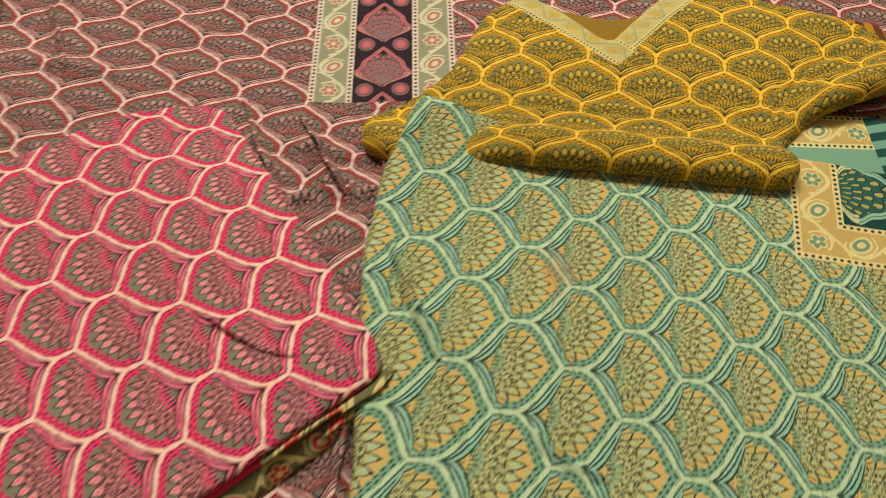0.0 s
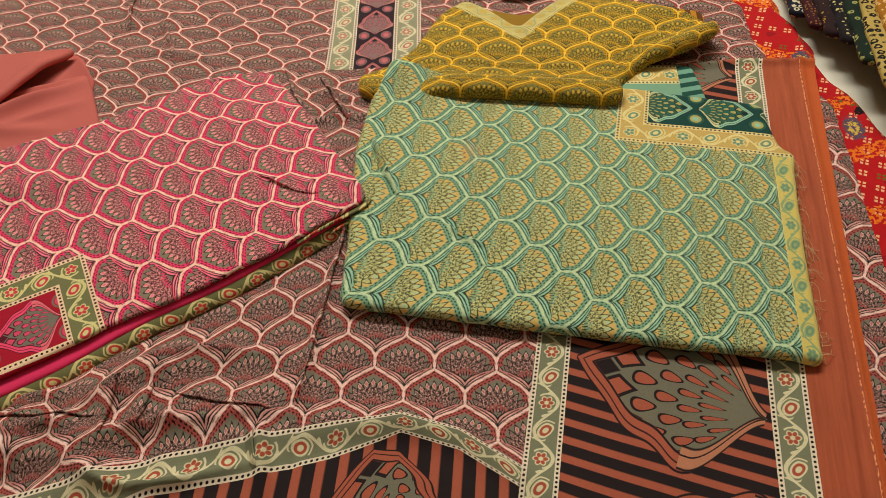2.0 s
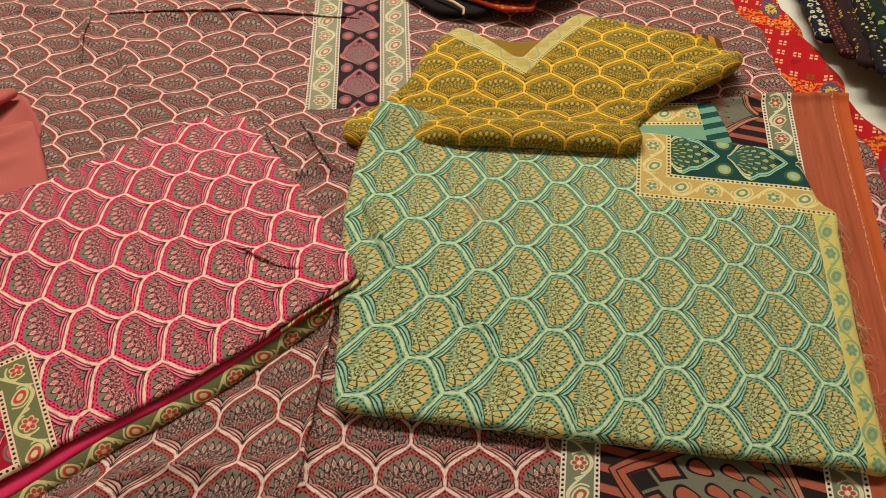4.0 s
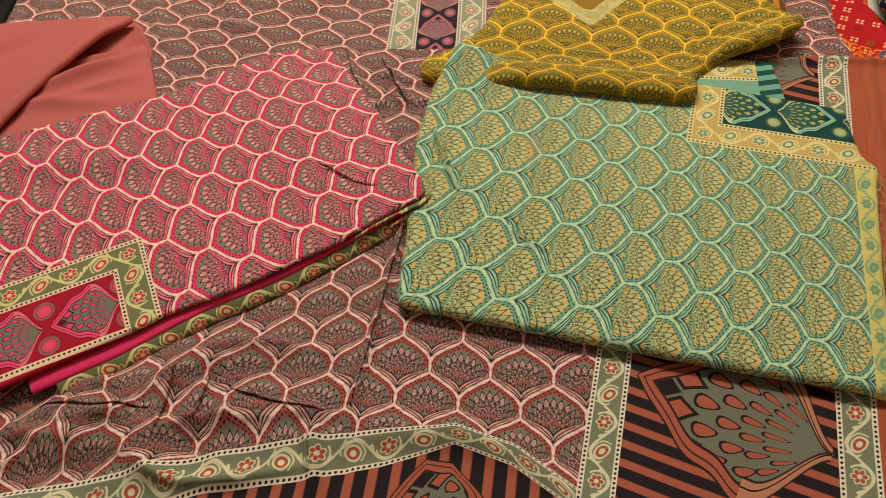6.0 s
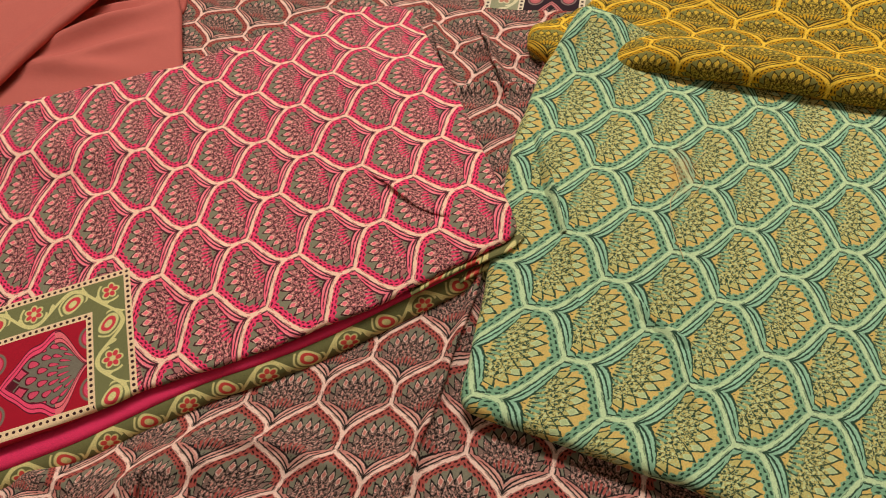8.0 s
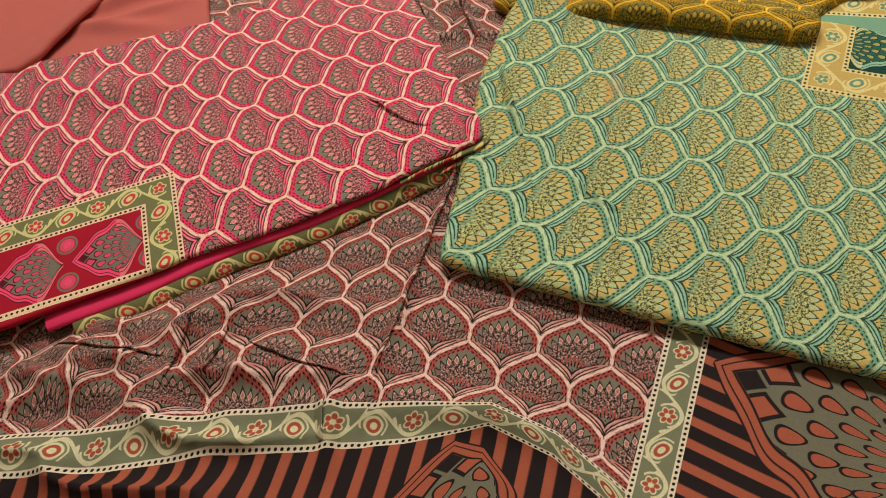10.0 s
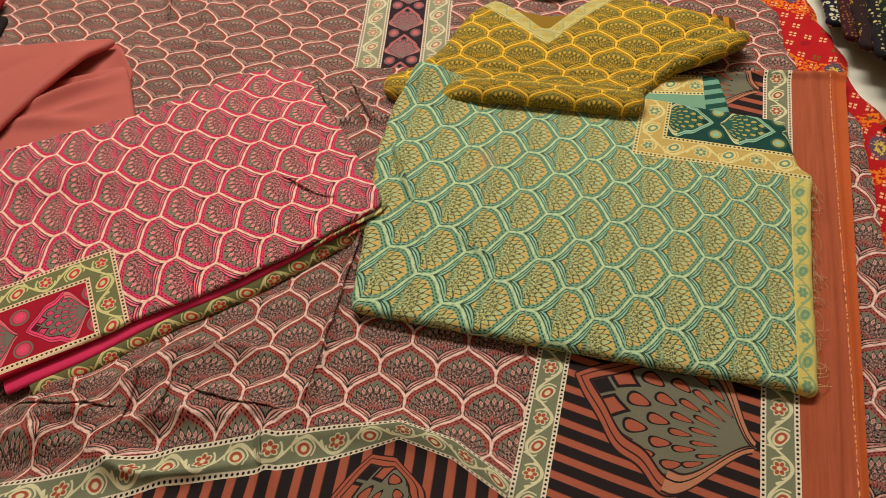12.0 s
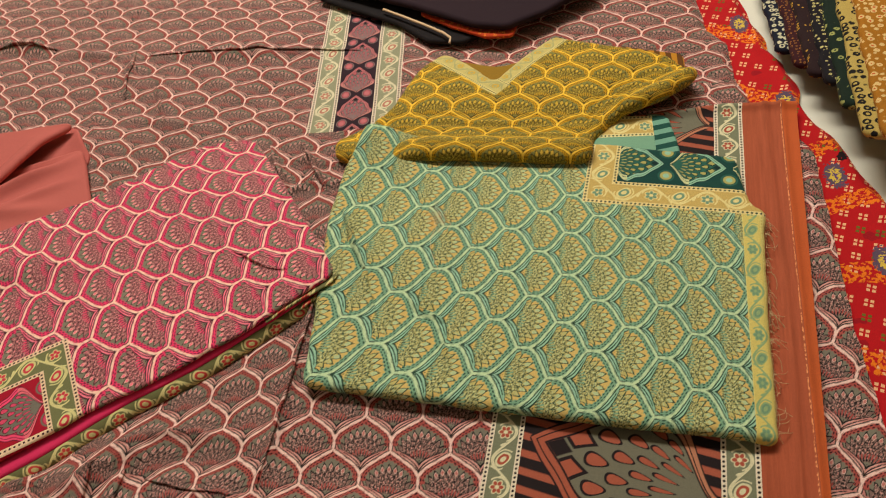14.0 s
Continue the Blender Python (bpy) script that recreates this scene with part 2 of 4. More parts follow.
BROWN = dict(cream=rgb(240, 200, 184), band=rgb(172, 78, 70), field=rgb(126, 118, 100), bloom=rgb(130, 100, 90), line=rgb(20, 11, 11), petal=rgb(204, 132, 120), leaf=rgb(222, 168, 154))
PINK = dict(cream=rgb(255, 206, 180), band=rgb(242, 60, 106), field=rgb(132, 124, 102), bloom=rgb(178, 110, 108), line=rgb(70, 20, 32), petal=rgb(244, 132, 140), leaf=rgb(250, 140, 150))
MINT = dict(cream=rgb(198, 216, 168), band=rgb(126, 166, 132), field=rgb(216, 182, 104), bloom=rgb(196, 182, 110), line=rgb(40, 68, 50), petal=rgb(206, 208, 148), leaf=rgb(164, 204, 174))
GOLD = dict(cream=rgb(246, 200, 66), band=rgb(206, 152, 24), field=rgb(136, 128, 66), bloom=rgb(146, 124, 42), line=rgb(70, 52, 10), petal=rgb(214, 180, 74), leaf=rgb(222, 180, 60))
BORDER = (rgb(232, 214, 186), rgb(26, 16, 14), rgb(126, 126, 98), rgb(222, 210, 168), rgb(176, 80, 58))


def printed(pal):
    x, y = uv("print")
    # hand-printed edges run a little
    ink = noise_at(vec(x, y), 700.0, 2.0, 0.6)
    run = noise_at(vec(y, x), 500.0, 2.0, 0.6)
    return ogee(x + (ink - 0.5) * 0.0015, y + (run - 0.5) * 0.0015, *pal.values())


def local(x, y, ox, oy, ax, ay):
    """Coordinates of a printed frame: origin and direction of its first axis."""
    n = math.hypot(ax, ay)
    ax, ay = ax / n, ay / n
    return (x - ox) * ax + (y - oy) * ay, (y - oy) * ax - (x - ox) * ay


def dupatta_print():
    col = printed(BROWN)
    s, t = uv("zone")       # across the side borders in metres; past the front border in its widths
    x, y = uv("plan")
    black, rust, grey = rgb(34, 22, 22), rgb(172, 88, 64), rgb(118, 112, 92)
    stripe_s = within(0.0, fract((y + x * 0.28) * (1 / 0.0172)), 0.42, 0.04)
    ground = mix(stripe_s, black, rust)
    along, across = local(x, y, 0.320, 0.006, -0.942, 0.336)
    big = lotus(across * (1 / 0.165), along * (1 / 0.168), ground, rust, grey, black, rust, rgb(190, 124, 92))
    along, across = local(x, y, 0.330, -0.150, -0.942, 0.336)
    big = lotus(across * (1 / 0.165), along * (1 / 0.168), big, rust, grey, black, rust, rgb(190, 124, 92))
    along, across = local(x, y, 0.366, 0.474, -0.942, 0.336)
    big = lotus(across * (1 / 0.165), along * (1 / 0.168), big, rust, grey, black, rust, rgb(190, 124, 92))
    stripe_f = within(0.0, fract(x * (1 / 0.0190)), 0.42, 0.04)
    front = mix(stripe_f, black, rust)
    front = lotus((x + 0.01) * (1 / 0.15), 1.0 - (t - 1.25) * 0.2, front, rust, grey, black, rust, rgb(184, 120, 88))
    # front border, then the striped end
    along = x * (1 / 0.034)
    col = mix(within(0.0, t, 1.0), col, border(along, t, *BORDER))
    col = mix(step(1.0, t), col, front)
    # side border, striped panel, side border, plain edge
    col = mix(step(0.127, s), col, border(y * (1 / 0.031), (s - 0.127) * (1 / 0.031), *BORDER))
    col = mix(step(0.158, s), col, big)
    col = mix(step(0.330, s), col, border(y * (1 / 0.033) + 0.7, (s - 0.330) * (1 / 0.033), *BORDER))
    streak = noise_at(vec(s * 6.0, y * 0.25), 60.0, 3.0, 0.6)
    edge = mix(step(0.45, streak, 0.25), rgb(186, 92, 60), rgb(162, 78, 48))
    edge = mix(within(0.4060, s, 0.4072) * step(0.50, noise_at(vec(s * 2.0, y), 220.0)), edge, rgb(236, 150, 96))
    edge = mix(step(0.4080, s), edge, rgb(200, 92, 44))
    col = mix(step(0.363, s), col, edge)
    return col


def kurta_print():
    col = printed(BROWN)
    x, y = uv("plan")
    s, v = local(x, y, -0.145, 0.486, 0.996, 0.088)
    strip = both(within(0.0, s, 0.123), step(0.0, v))
    dark = medallions(v * (1 / 0.055), (s - 0.036) * (1 / 0.050), rgb(46, 26, 34), rgb(196, 112, 112), rgb(140, 112, 108), rgb(36, 20, 26), rgb(190, 96, 100), rgb(200, 130, 120), 1.08, 0.75)
    pale = (rgb(224, 204, 178), rgb(80, 60, 54), rgb(152, 148, 116), rgb(218, 204, 166), rgb(190, 122, 100))
    c = mix(within(0.036, s, 0.086), border(v * (1 / 0.036), s * (1 / 0.036), *pale), dark)
    c = mix(step(0.086, s), c, border(v * (1 / 0.037), (s - 0.086) * (1 / 0.037), *pale))
    return mix(strip, col, c)


def green_print():
    col = printed(MINT)
    x, y = uv("plan")
    gb = (rgb(232, 208, 140), rgb(40, 60, 46), rgb(206, 172, 96), rgb(232, 212, 142), rgb(118, 150, 118))
    s, v = local(x, y, 0.211, 0.338, 0.991, -0.135)
    box = both(step(0.0, s), step(0.0, v))
    dark = medallions((s - 0.02) * (1 / 0.062), (v - 0.036) * (1 / 0.062), rgb(20, 66, 58), rgb(150, 192, 160), rgb(44, 96, 80), rgb(14, 44, 40), rgb(176, 168, 96), rgb(206, 206, 150), 1.08, 0.0)
    c = mix(both(step(0.0345, s), step(0.0345, v)), border(most(s, v) * (1 / 0.0345), least(s, v) * (1 / 0.0345), *gb), dark)
    col = mix(box, col, c)
    # yellow selvedge with faint loops
    e = x - 0.358 - (y - 0.1) * 0.085
    selv = border(y * (1 / 0.03), e * (1 / 0.024) + 0.12, rgb(226, 210, 126), rgb(210, 186, 100), rgb(220, 198, 108), rgb(150, 172, 120), rgb(120, 152, 116))
    col = mix(both(step(0.0, e), 1.0 - both(step(0.05, s), step(0.0, v))), col, selv)
    # orange smudge
    st = hyp((x - 0.050) * 1.0, (y - 0.314) * 0.6) + (noise_at(vec(x, y), 160.0) - 0.5) * 0.03
    return mix(under(st, 0.007, 0.008) * 0.40, col, rgb(196, 120, 40))


def pink_print():
    col = printed(PINK)
    x, y = uv("plan")
    s, v = local(x, y, -0.328, 0.147, -0.846, -0.533)
    pb = (rgb(240, 204, 164), rgb(60, 28, 30), rgb(120, 118, 76), rgb(220, 206, 140), rgb(214, 62, 72))
    box = both(step(0.0, s), step(0.0, v))
    dark = medallions((s - 0.032) * (1 / 0.066), (v - 0.036) * (1 / 0.068), rgb(172, 12, 40), rgb(244, 74, 112), rgb(122, 112, 98), rgb(90, 14, 32), rgb(222, 74, 104), rgb(236, 110, 120), 1.08, 0.03)
    low = v - 0.102
    c = mix(both(step(0.034, s), step(0.034, v)), border(most(s, v) * (1 / 0.034), least(s, v) * (1 / 0.034), *pb), dark)
    dx = (fract(s * (1 / 0.0046)) - 0.5) * 0.0046
    hem = mix(under(hyp(dx, low - 0.003), 0.0012), pb[0], pb[1])
    c = mix(both(step(0.030, s), within(0.0, low, 0.0075)), c, hem)
    return mix(box, col, c)


def gold_print():
    col = printed(GOLD)
    x, y = uv("plan")
    yb = (rgb(222, 204, 130), rgb(80, 74, 50), rgb(206, 186, 112), rgb(176, 168, 110), rgb(214, 170, 60))
    for ax, ay in ((0.073, 0.096), (-0.073, 0.065)):
        s, v = local(x, y, 0.102, 0.553, ax, ay)
        v = v if ax < 0 else -v
        near = both(within(-0.024, s, 0.135), within(-0.004, v, 0.022))
        col = mix(near, col, border(s * (1 / 0.026), v * (1 / 0.026) + 0.154, *yb))
    return col


def bandhani_print():
    x, y = uv("plan")
    s, v = local(x, y, 0.48, 0.4, 0.35, 1.0)
    c = 0.019
    fx, fy = (fract(s * (1 / c)) - 0.5) * c, (fract(v * (1 / c)) - 0.5) * c
    sq = both(within(0.0010, size(fx), 0.0044), within(0.0010, size(fy), 0.0044))
    col = mix(step(0.62, noise_at(vec(x, y), 14.0)), rgb(190, 14, 20), rgb(160, 10, 22))
    kind = noise_at(vec(floor(s * (1 / c)), floor(v * (1 / c))), 0.7)
    col = mix(both(sq, step(0.40, kind)), col, mix(step(0.56, kind), rgb(240, 180, 130), rgb(110, 100, 30)))
    trail = size(fract(s * 9.0 + sine(v * 26.0) * 0.22 + v * 3.0) - 0.5)
    blot = step(0.50, noise_at(vec(x, y), 210.0, 2.0))
    col = mix(both(under(trail, 0.13), blot), col, rgb(240, 120, 20))
    wild = (noise_at(vec(x, y), 300.0) - 0.5) * 0.022
    for fx0, fy0 in ((0.462, 0.530), (0.494, 0.403), (0.517, 0.278), (0.430, 0.70)):
        fl = hyp((x - fx0) * 1.3, (y - fy0) * 0.75) + wild
        for e, k in ((0.015, rgb(96, 74, 92)), (0.008, rgb(220, 184, 70)), (0.0035, rgb(96, 66, 110))):
            col = mix(under(fl, e), col, k)
    for fx0, fy0 in ((0.507, 0.430), (0.484, 0.524), (0.495, 0.50)):
        col = mix(under(hyp(x - fx0, y - fy0) + wild * 0.6, 0.006), col, rgb(30, 12, 14))
    return col


def dotted_print(base, spot, scale, size_of, second=None):
    def build():
        co = Tree.now.nodes.new("ShaderNodeTexCoord")
        v = Tree.now.nodes.new("ShaderNodeTexVoronoi")
        v.inputs["Scale"].default_value, v.inputs["Randomness"].default_value = scale, 0.55
        Tree.now.links.new(co.outputs["Object"], v.inputs["Vector"])
        d = N(v.outputs["Distance"]) + (noise_at(N(co.outputs["Object"]), scale * 3) - 0.5) * 0.35
        col = mix(under(d, size_of, 0.03), base, spot)
        return mix(under(d, size_of * 0.45, 0.03), col, second or base)
    return build


M_BROWN = cloth_material("brown_dupatta_cotton", dupatta_print)
M_KURTA = cloth_material("brown_kurta_cotton", kurta_print)
M_GREEN = cloth_material("mint_print_cotton", green_print)
M_PINK = cloth_material("pink_print_cotton", pink_print)
M_GOLD = cloth_material("mustard_print_cotton", gold_print)
M_GOLD_BACK = plain("mustard_reverse", 150, 112, 30)
M_RED = cloth_material("red_tie_dye_cotton", bandhani_print)
M_SALMON = plain("salmon_cotton", 192, 98, 88, weave=0.6, fade=0.10)
M_PINK_PLAIN = plain("plain_pink_cotton", 236, 52, 100)
M_PLUM = plain("dark_plum_cotton", 40, 20, 28, fade=0.2)
M_BLACKCLOTH = plain("black_cotton", 24, 16, 16)
M_REDPLAIN = plain("plain_red_cotton", 150, 16, 22)
M_THREAD = plain("pale_thread", 226, 200, 150)
M_PIPING = plain("pale_piping", 216, 180, 140)
M_ORANGE = cloth_material("orange_edge_print", dotted_print(rgb(190, 60, 20), rgb(236, 130, 40), 150.0, 0.35, rgb(70, 20, 16)))
M_SHEET = plain("white_floor_sheet", 234, 226, 206, weave=0.25, fade=0.08)


def strip_print(pal):
    def build():
        s, v = uv("print")
        return border(s * (1 / 0.034), v * (1 / 0.034), *pal)
    return build


M_PINK_BORDER = cloth_material("pink_set_border_cotton", strip_print((rgb(226, 206, 150), rgb(50, 34, 26), rgb(112, 108, 66), rgb(216, 200, 134), rgb(206, 70, 62))))


def green_under_print():
    x, y = uv("plan")
    s, v = local(x, y, 0.229, 0.450, 0.999, 0.020)
    col = mix(0.0, rgb(128, 170, 138), rgb(0, 0, 0))
    b = border(s * (1 / 0.034) + 0.4, v * (1 / 0.036), rgb(232, 214, 150), rgb(40, 60, 46), rgb(206, 172, 96), rgb(232, 212, 142), rgb(118, 150, 118))
    col = mix(step(0.0, v) * under(s, 0.068), col, b)
    stripes = mix(under(fract((v - s * 0.25) * (1 / 0.017)), 0.5), rgb(30, 78, 66), rgb(120, 168, 142))
    return mix(step(0.068, s), col, stripes)


M_GREEN_UNDER = cloth_material("mint_lower_layer", green_under_print)


# ---- mesh helpers ----
def part(name, bm, material, parent=None, label="", smooth=True):
    data = bpy.data.meshes.new(name)
    bm.to_mesh(data)
    bm.free()
    if smooth:
        data.polygons.foreach_set("use_smooth", [True] * len(data.polygons))
    data.materials.append(material)
    ob = new(name, data)
    if parent:
        ob.parent = parent
    if label:
        ob["label"] = label
    return ob


def thing(name, label, category, group="", kind=""):
    return tagged(new(name), label, category, group, kind)


def surface(name, grid, material, layers, parent=None, label="", wrap=False, split=None):
    """A sheet from a grid of points (rows x columns x 3); layers: name -> array of rows x columns x 2.
    split: a function of the face centres' plan that numbers the printed zones, and their (name, label): each becomes a mesh under parent."""
    n, m = grid.shape[:2]
    idx = np.arange(n * m).reshape(n, m)
    if wrap:
        idx = np.concatenate([idx, idx[:, :1]], axis=1)
    faces = np.stack([idx[:-1, :-1], idx[:-1, 1:], idx[1:, 1:], idx[1:, :-1]], axis=-1).reshape(-1, 4)
    points = grid.reshape(-1, 3)
    if split:
        number, names = split
        mid = layers["plan"].reshape(-1, 2)[faces].mean(1)
        zone = number(mid[:, 0], mid[:, 1])
        pieces = [(names[k][0], names[k][1], faces[zone == k]) for k in range(len(names))]
    else:
        pieces = [(name, label, faces)]
    whole = bpy.data.meshes.new("whole")
    whole.from_pydata(points.tolist(), [], faces.tolist())
    whole.polygons.foreach_set("use_smooth", [True] * len(whole.polygons))
    normals = np.empty(len(points) * 3, np.float32)
    whole.vertices.foreach_get("normal", normals)
    normals = normals.reshape(-1, 3)
    bpy.data.meshes.remove(whole)
    for piece, note, f in pieces:
        if not len(f):
            continue
        used, local_f = np.unique(f, return_inverse=True)
        local_f = local_f.reshape(-1, 4)
        data = bpy.data.meshes.new(piece)
        data.from_pydata(points[used].tolist(), [], local_f.tolist())
        loops = f.reshape(-1)
        for key, a in layers.items():
            lay = data.uv_layers.new(name=key)
            if isinstance(a, tuple):
                one, two, test = a
                mid = layers["plan"].reshape(-1, 2)[f].mean(1)
                pick = np.repeat(test(mid[:, 0], mid[:, 1]), 4)[:, None]
                value = np.where(pick, one.reshape(-1, 2)[loops], two.reshape(-1, 2)[loops])
            else:
                value = a.reshape(-1, 2)[loops]
            lay.data.foreach_set("uv", value.astype(np.float32).reshape(-1))
        data.polygons.foreach_set("use_smooth", [True] * len(data.polygons))
        if split:
            data.normals_split_custom_set_from_vertices(normals[used].tolist())
        data.materials.append(material)
        ob = new(piece, data)
        if parent:
            ob.parent = parent
        if note:
            ob["label"] = note
    return ob


def wobble(x, y, scale, seed=0.0):
    """Smooth noise over arrays, about -1 to 1."""
    flat = [noise.noise((a * scale + seed, b * scale - seed, seed * 1.7)) for a, b in zip(np.ravel(x), np.ravel(y))]
    return np.array(flat).reshape(np.shape(x))


def smooth_step(a, b, x):
    t = np.clip((x - a) / (b - a), 0, 1)
    return t * t * (3 - 2 * t)


def near_line(x, y, p, q):
    """Distance to the segment p-q, signed side distance, and place along it, 0 to 1."""
    px, py, qx, qy = *p, *q
    dx, dy = qx - px, qy - py
    L = math.hypot(dx, dy)
    t = np.clip(((x - px) * dx + (y - py) * dy) / L ** 2, 0, 1)
    side = ((x - px) * -dy + (y - py) * dx) / L
    return np.hypot(x - px - t * dx, y - py - t * dy), side, t


def ridge(x, y, p, q, height, wide, taper=True):
    d, side, t = near_line(x, y, p, q)
    fall = np.exp(-(d / wide) ** 2)
    return height * fall * (np.sin(np.pi * np.clip(t, 0.02, 0.98)) if taper else 1.0)


def crease(x, y, p, q, height, wide=0.012):
    """A sharp pinch: one side stands up and drops at the line."""
    d, side, t = near_line(x, y, p, q)
    end = np.exp(-((d - np.minimum(np.abs(side), d)) / 0.004) ** 2)
    up = smooth_step(-0.0012, 0.0012, side)
    return height * end * np.sin(np.pi * np.clip(t, 0.04, 0.96)) ** 0.6 * np.exp(-np.abs(side) / wide) * (up - 0.5 * np.exp(-((side + 0.001) / 0.0018) ** 2))


def lattice(x, y, O, A, B):
    """Print coordinates in metres of the repeat with stem O, full width vector A and row vector B."""
    M = np.linalg.inv(np.array([[A[0] / 2, B[0]], [A[1] / 2, B[1]]]))
    dx, dy = x - O[0], y - O[1]
    m, n = M[0, 0] * dx + M[0, 1] * dy, M[1, 0] * dx + M[1, 1] * dy
    return np.stack([m * WIDE / 2, n * TALL], axis=-1)


def stretched(x, y, fitted):
    """Print coordinates of a cloth that lies a little stretched: columns and rows as polynomials of the plan in decimetres."""
    (cx, cy), cols, rows = fitted
    u, v = (x - cx) * 10, (y - cy) * 10
    a, b = np.clip(u, -3.2, 3.2), np.clip(v, -2.6, 2.6)
    terms = (1 + 0 * u, u, v, a * a, a * b, b * b)
    m, n = (sum(k * f for k, f in zip(c, terms)) for c in (cols, rows))
    return np.stack([m * WIDE / 2, n * TALL], axis=-1)


def outline_points(corners, count, rounding=0.010, rough=0.0012, seed=1.0):
    """A closed outline through the corners, evenly stepped, with softened corners and a slightly uneven edge."""
    c = np.array(corners, float)
    segs = np.linalg.norm(np.roll(c, -1, 0) - c, axis=1)
    s = np.concatenate([[0], np.cumsum(segs)])
    u = np.linspace(0, s[-1], count, endpoint=False)
    cc = np.vstack([c, c[:1]])
    p = np.stack([np.interp(u, s, cc[:, 0]), np.interp(u, s, cc[:, 1])], 1)
    k = max(1, int(rounding / (s[-1] / count)))
    w = np.ones(2 * k + 1) / (2 * k + 1)
    for axis in (0, 1):
        ext = np.concatenate([p[-k:, axis], p[:, axis], p[:k, axis]])
        p[:, axis] = np.convolve(ext, w, "valid")
    d = np.roll(p, -1, 0) - np.roll(p, 1, 0)
    nrm = np.stack([d[:, 1], -d[:, 0]], 1) / np.linalg.norm(d, axis=1)[:, None]
    area = np.sum(p[:, 0] * np.roll(p[:, 1], -1) - np.roll(p[:, 0], -1) * p[:, 1])
    nrm *= np.sign(area)
    p = p + nrm * (wobble(p[:, 0], p[:, 1], 45.0, seed) * rough)[:, None]
    return p, nrm


def folded(name, corners, height, material, print_map, radius=0.006, centre=None, count=420, rings=90, parent=None, label="", split=None, rounding=0.010, rough=0.0012, seed=1.0):
    """A folded cloth: a soft top over the outline, with its edge rolled over and tucked under. height(x, y): top; radius: of the rolled edge."""
    p, nrm = outline_points(corners, count, rounding, rough, seed)
    c = np.array(centre if centre else p.mean(0))
    inner = p - nrm * radius
    rows, plan = [], []
    for f in np.linspace(0, 1, rings) ** 0.8:
        q = c + (inner - c) * f
        rows.append(np.concatenate([q, height(q[:, 0], q[:, 1])[:, None]], 1))
        plan.append(q)
    top = rows[-1][:, 2]
    for a in np.linspace(0.2, math.pi, 9):
        q = inner + nrm * radius * math.sin(a)
        rows.append(np.concatenate([q, (top - radius * (1 - math.cos(a)))[:, None]], 1))
        plan.append(inner + nrm * radius * a)
    q = inner - nrm * 0.012
    rows.append(np.concatenate([q, (top - 2 * radius - 0.001)[:, None]], 1))
    plan.append(inner + nrm * (radius * math.pi + 0.012))
    grid, plan = np.array(rows), np.array(plan)
    layers = {"print": print_map(plan[..., 0], plan[..., 1]), "plan": plan}
    return surface(name, grid, material, layers, parent, label, wrap=True, split=split)


def sheet(name, xs, ys, warp, height, material, layer_maps, parent=None, label="", split=None):
    """An open sheet: xs, ys even steps; warp(x, y) gives the plan, height the drape."""
    X, Y = np.meshgrid(xs, ys)
    PX, PY = warp(X, Y)
    Z = height(PX, PY)
    layers = {k: f(PX, PY) for k, f in layer_maps.items()}
    return surface(name, np.stack([PX, PY, Z], -1), material, layers, parent, label, split=split)


def lip(name, pts, side, height, material, print_map, parent, tall=0.0022, label="", extra=None):
    """A small overlapped fold along a line: one side rises to a lip that hangs over the other side (1: to the right of the way)."""
    p = np.array(pts, float)
    s = np.concatenate([[0], np.cumsum(np.linalg.norm(np.diff(p, axis=0), axis=1))])
    n = max(12, int(s[-1] / 0.0018))
    u = np.linspace(0, s[-1], n)
    x, y = np.interp(u, s, p[:, 0]), np.interp(u, s, p[:, 1])
    w = np.hanning(9) / np.hanning(9).sum()
    x, y = (np.convolve(np.pad(c, 4, "edge"), w, "valid") for c in (x, y))
    x, y = x + 0.0012 * wobble(u, u * 0, 60.0, tall * 1000), y + 0.0012 * wobble(u * 0, u, 60.0, tall * 1000)
    tx, ty = np.gradient(x), np.gradient(y)
    L = np.hypot(tx, ty)
    ox, oy = side * ty / L, -side * tx / L
    body = np.sin(np.pi * np.linspace(0.03, 0.97, n)) ** 0.5
    rows, plan = [], []
    for off, dz in ((-0.010, -0.30), (-0.007, 0.12), (-0.0042, 0.55), (-0.0018, 0.95), (0.0, 1.0), (0.0007, 0.75), (0.0003, 0.4), (-0.0012, 0.05), (-0.003, -0.4)):
        q = off * (0.35 + 0.65 * body)
        qx, qy = x + ox * q, y + oy * q
        rows.append(np.stack([qx, qy, height(qx, qy) + tall * body * dz - 0.0003 * (off < -0.009)], -1))
        plan.append(np.stack([qx, qy], -1))
    plan = np.array(plan)
    layers = {"plan": plan, "print": print_map(plan[..., 0], plan[..., 1])}
    if extra:
        layers.update({k: f(plan[..., 0], plan[..., 1]) for k, f in extra.items()})
    return surface(name, np.array(rows), material, layers, parent, label)


def plan_map(x, y):
    return np.stack([x, y], -1)


def thread(bm, pts, r):
    """A thin three-sided tube through points."""
    rings = []
    for i, p in enumerate(pts):
        a, b = pts[max(i - 1, 0)], pts[min(i + 1, len(pts) - 1)]
        d = (Vector(b) - Vector(a)).normalized()
        u = d.cross(Vector((0, 0, 1)))
        u = u.normalized() if u.length > 1e-6 else Vector((1, 0, 0))
        w = d.cross(u)
        rings.append([bm.verts.new(Vector(p) + r * (math.cos(k * 2.094) * u + math.sin(k * 2.094) * w)) for k in range(3)])
    for q, s in zip(rings, rings[1:]):
        for k in range(3):
            bm.faces.new((q[k], q[(k + 1) % 3], s[(k + 1) % 3], s[k]))


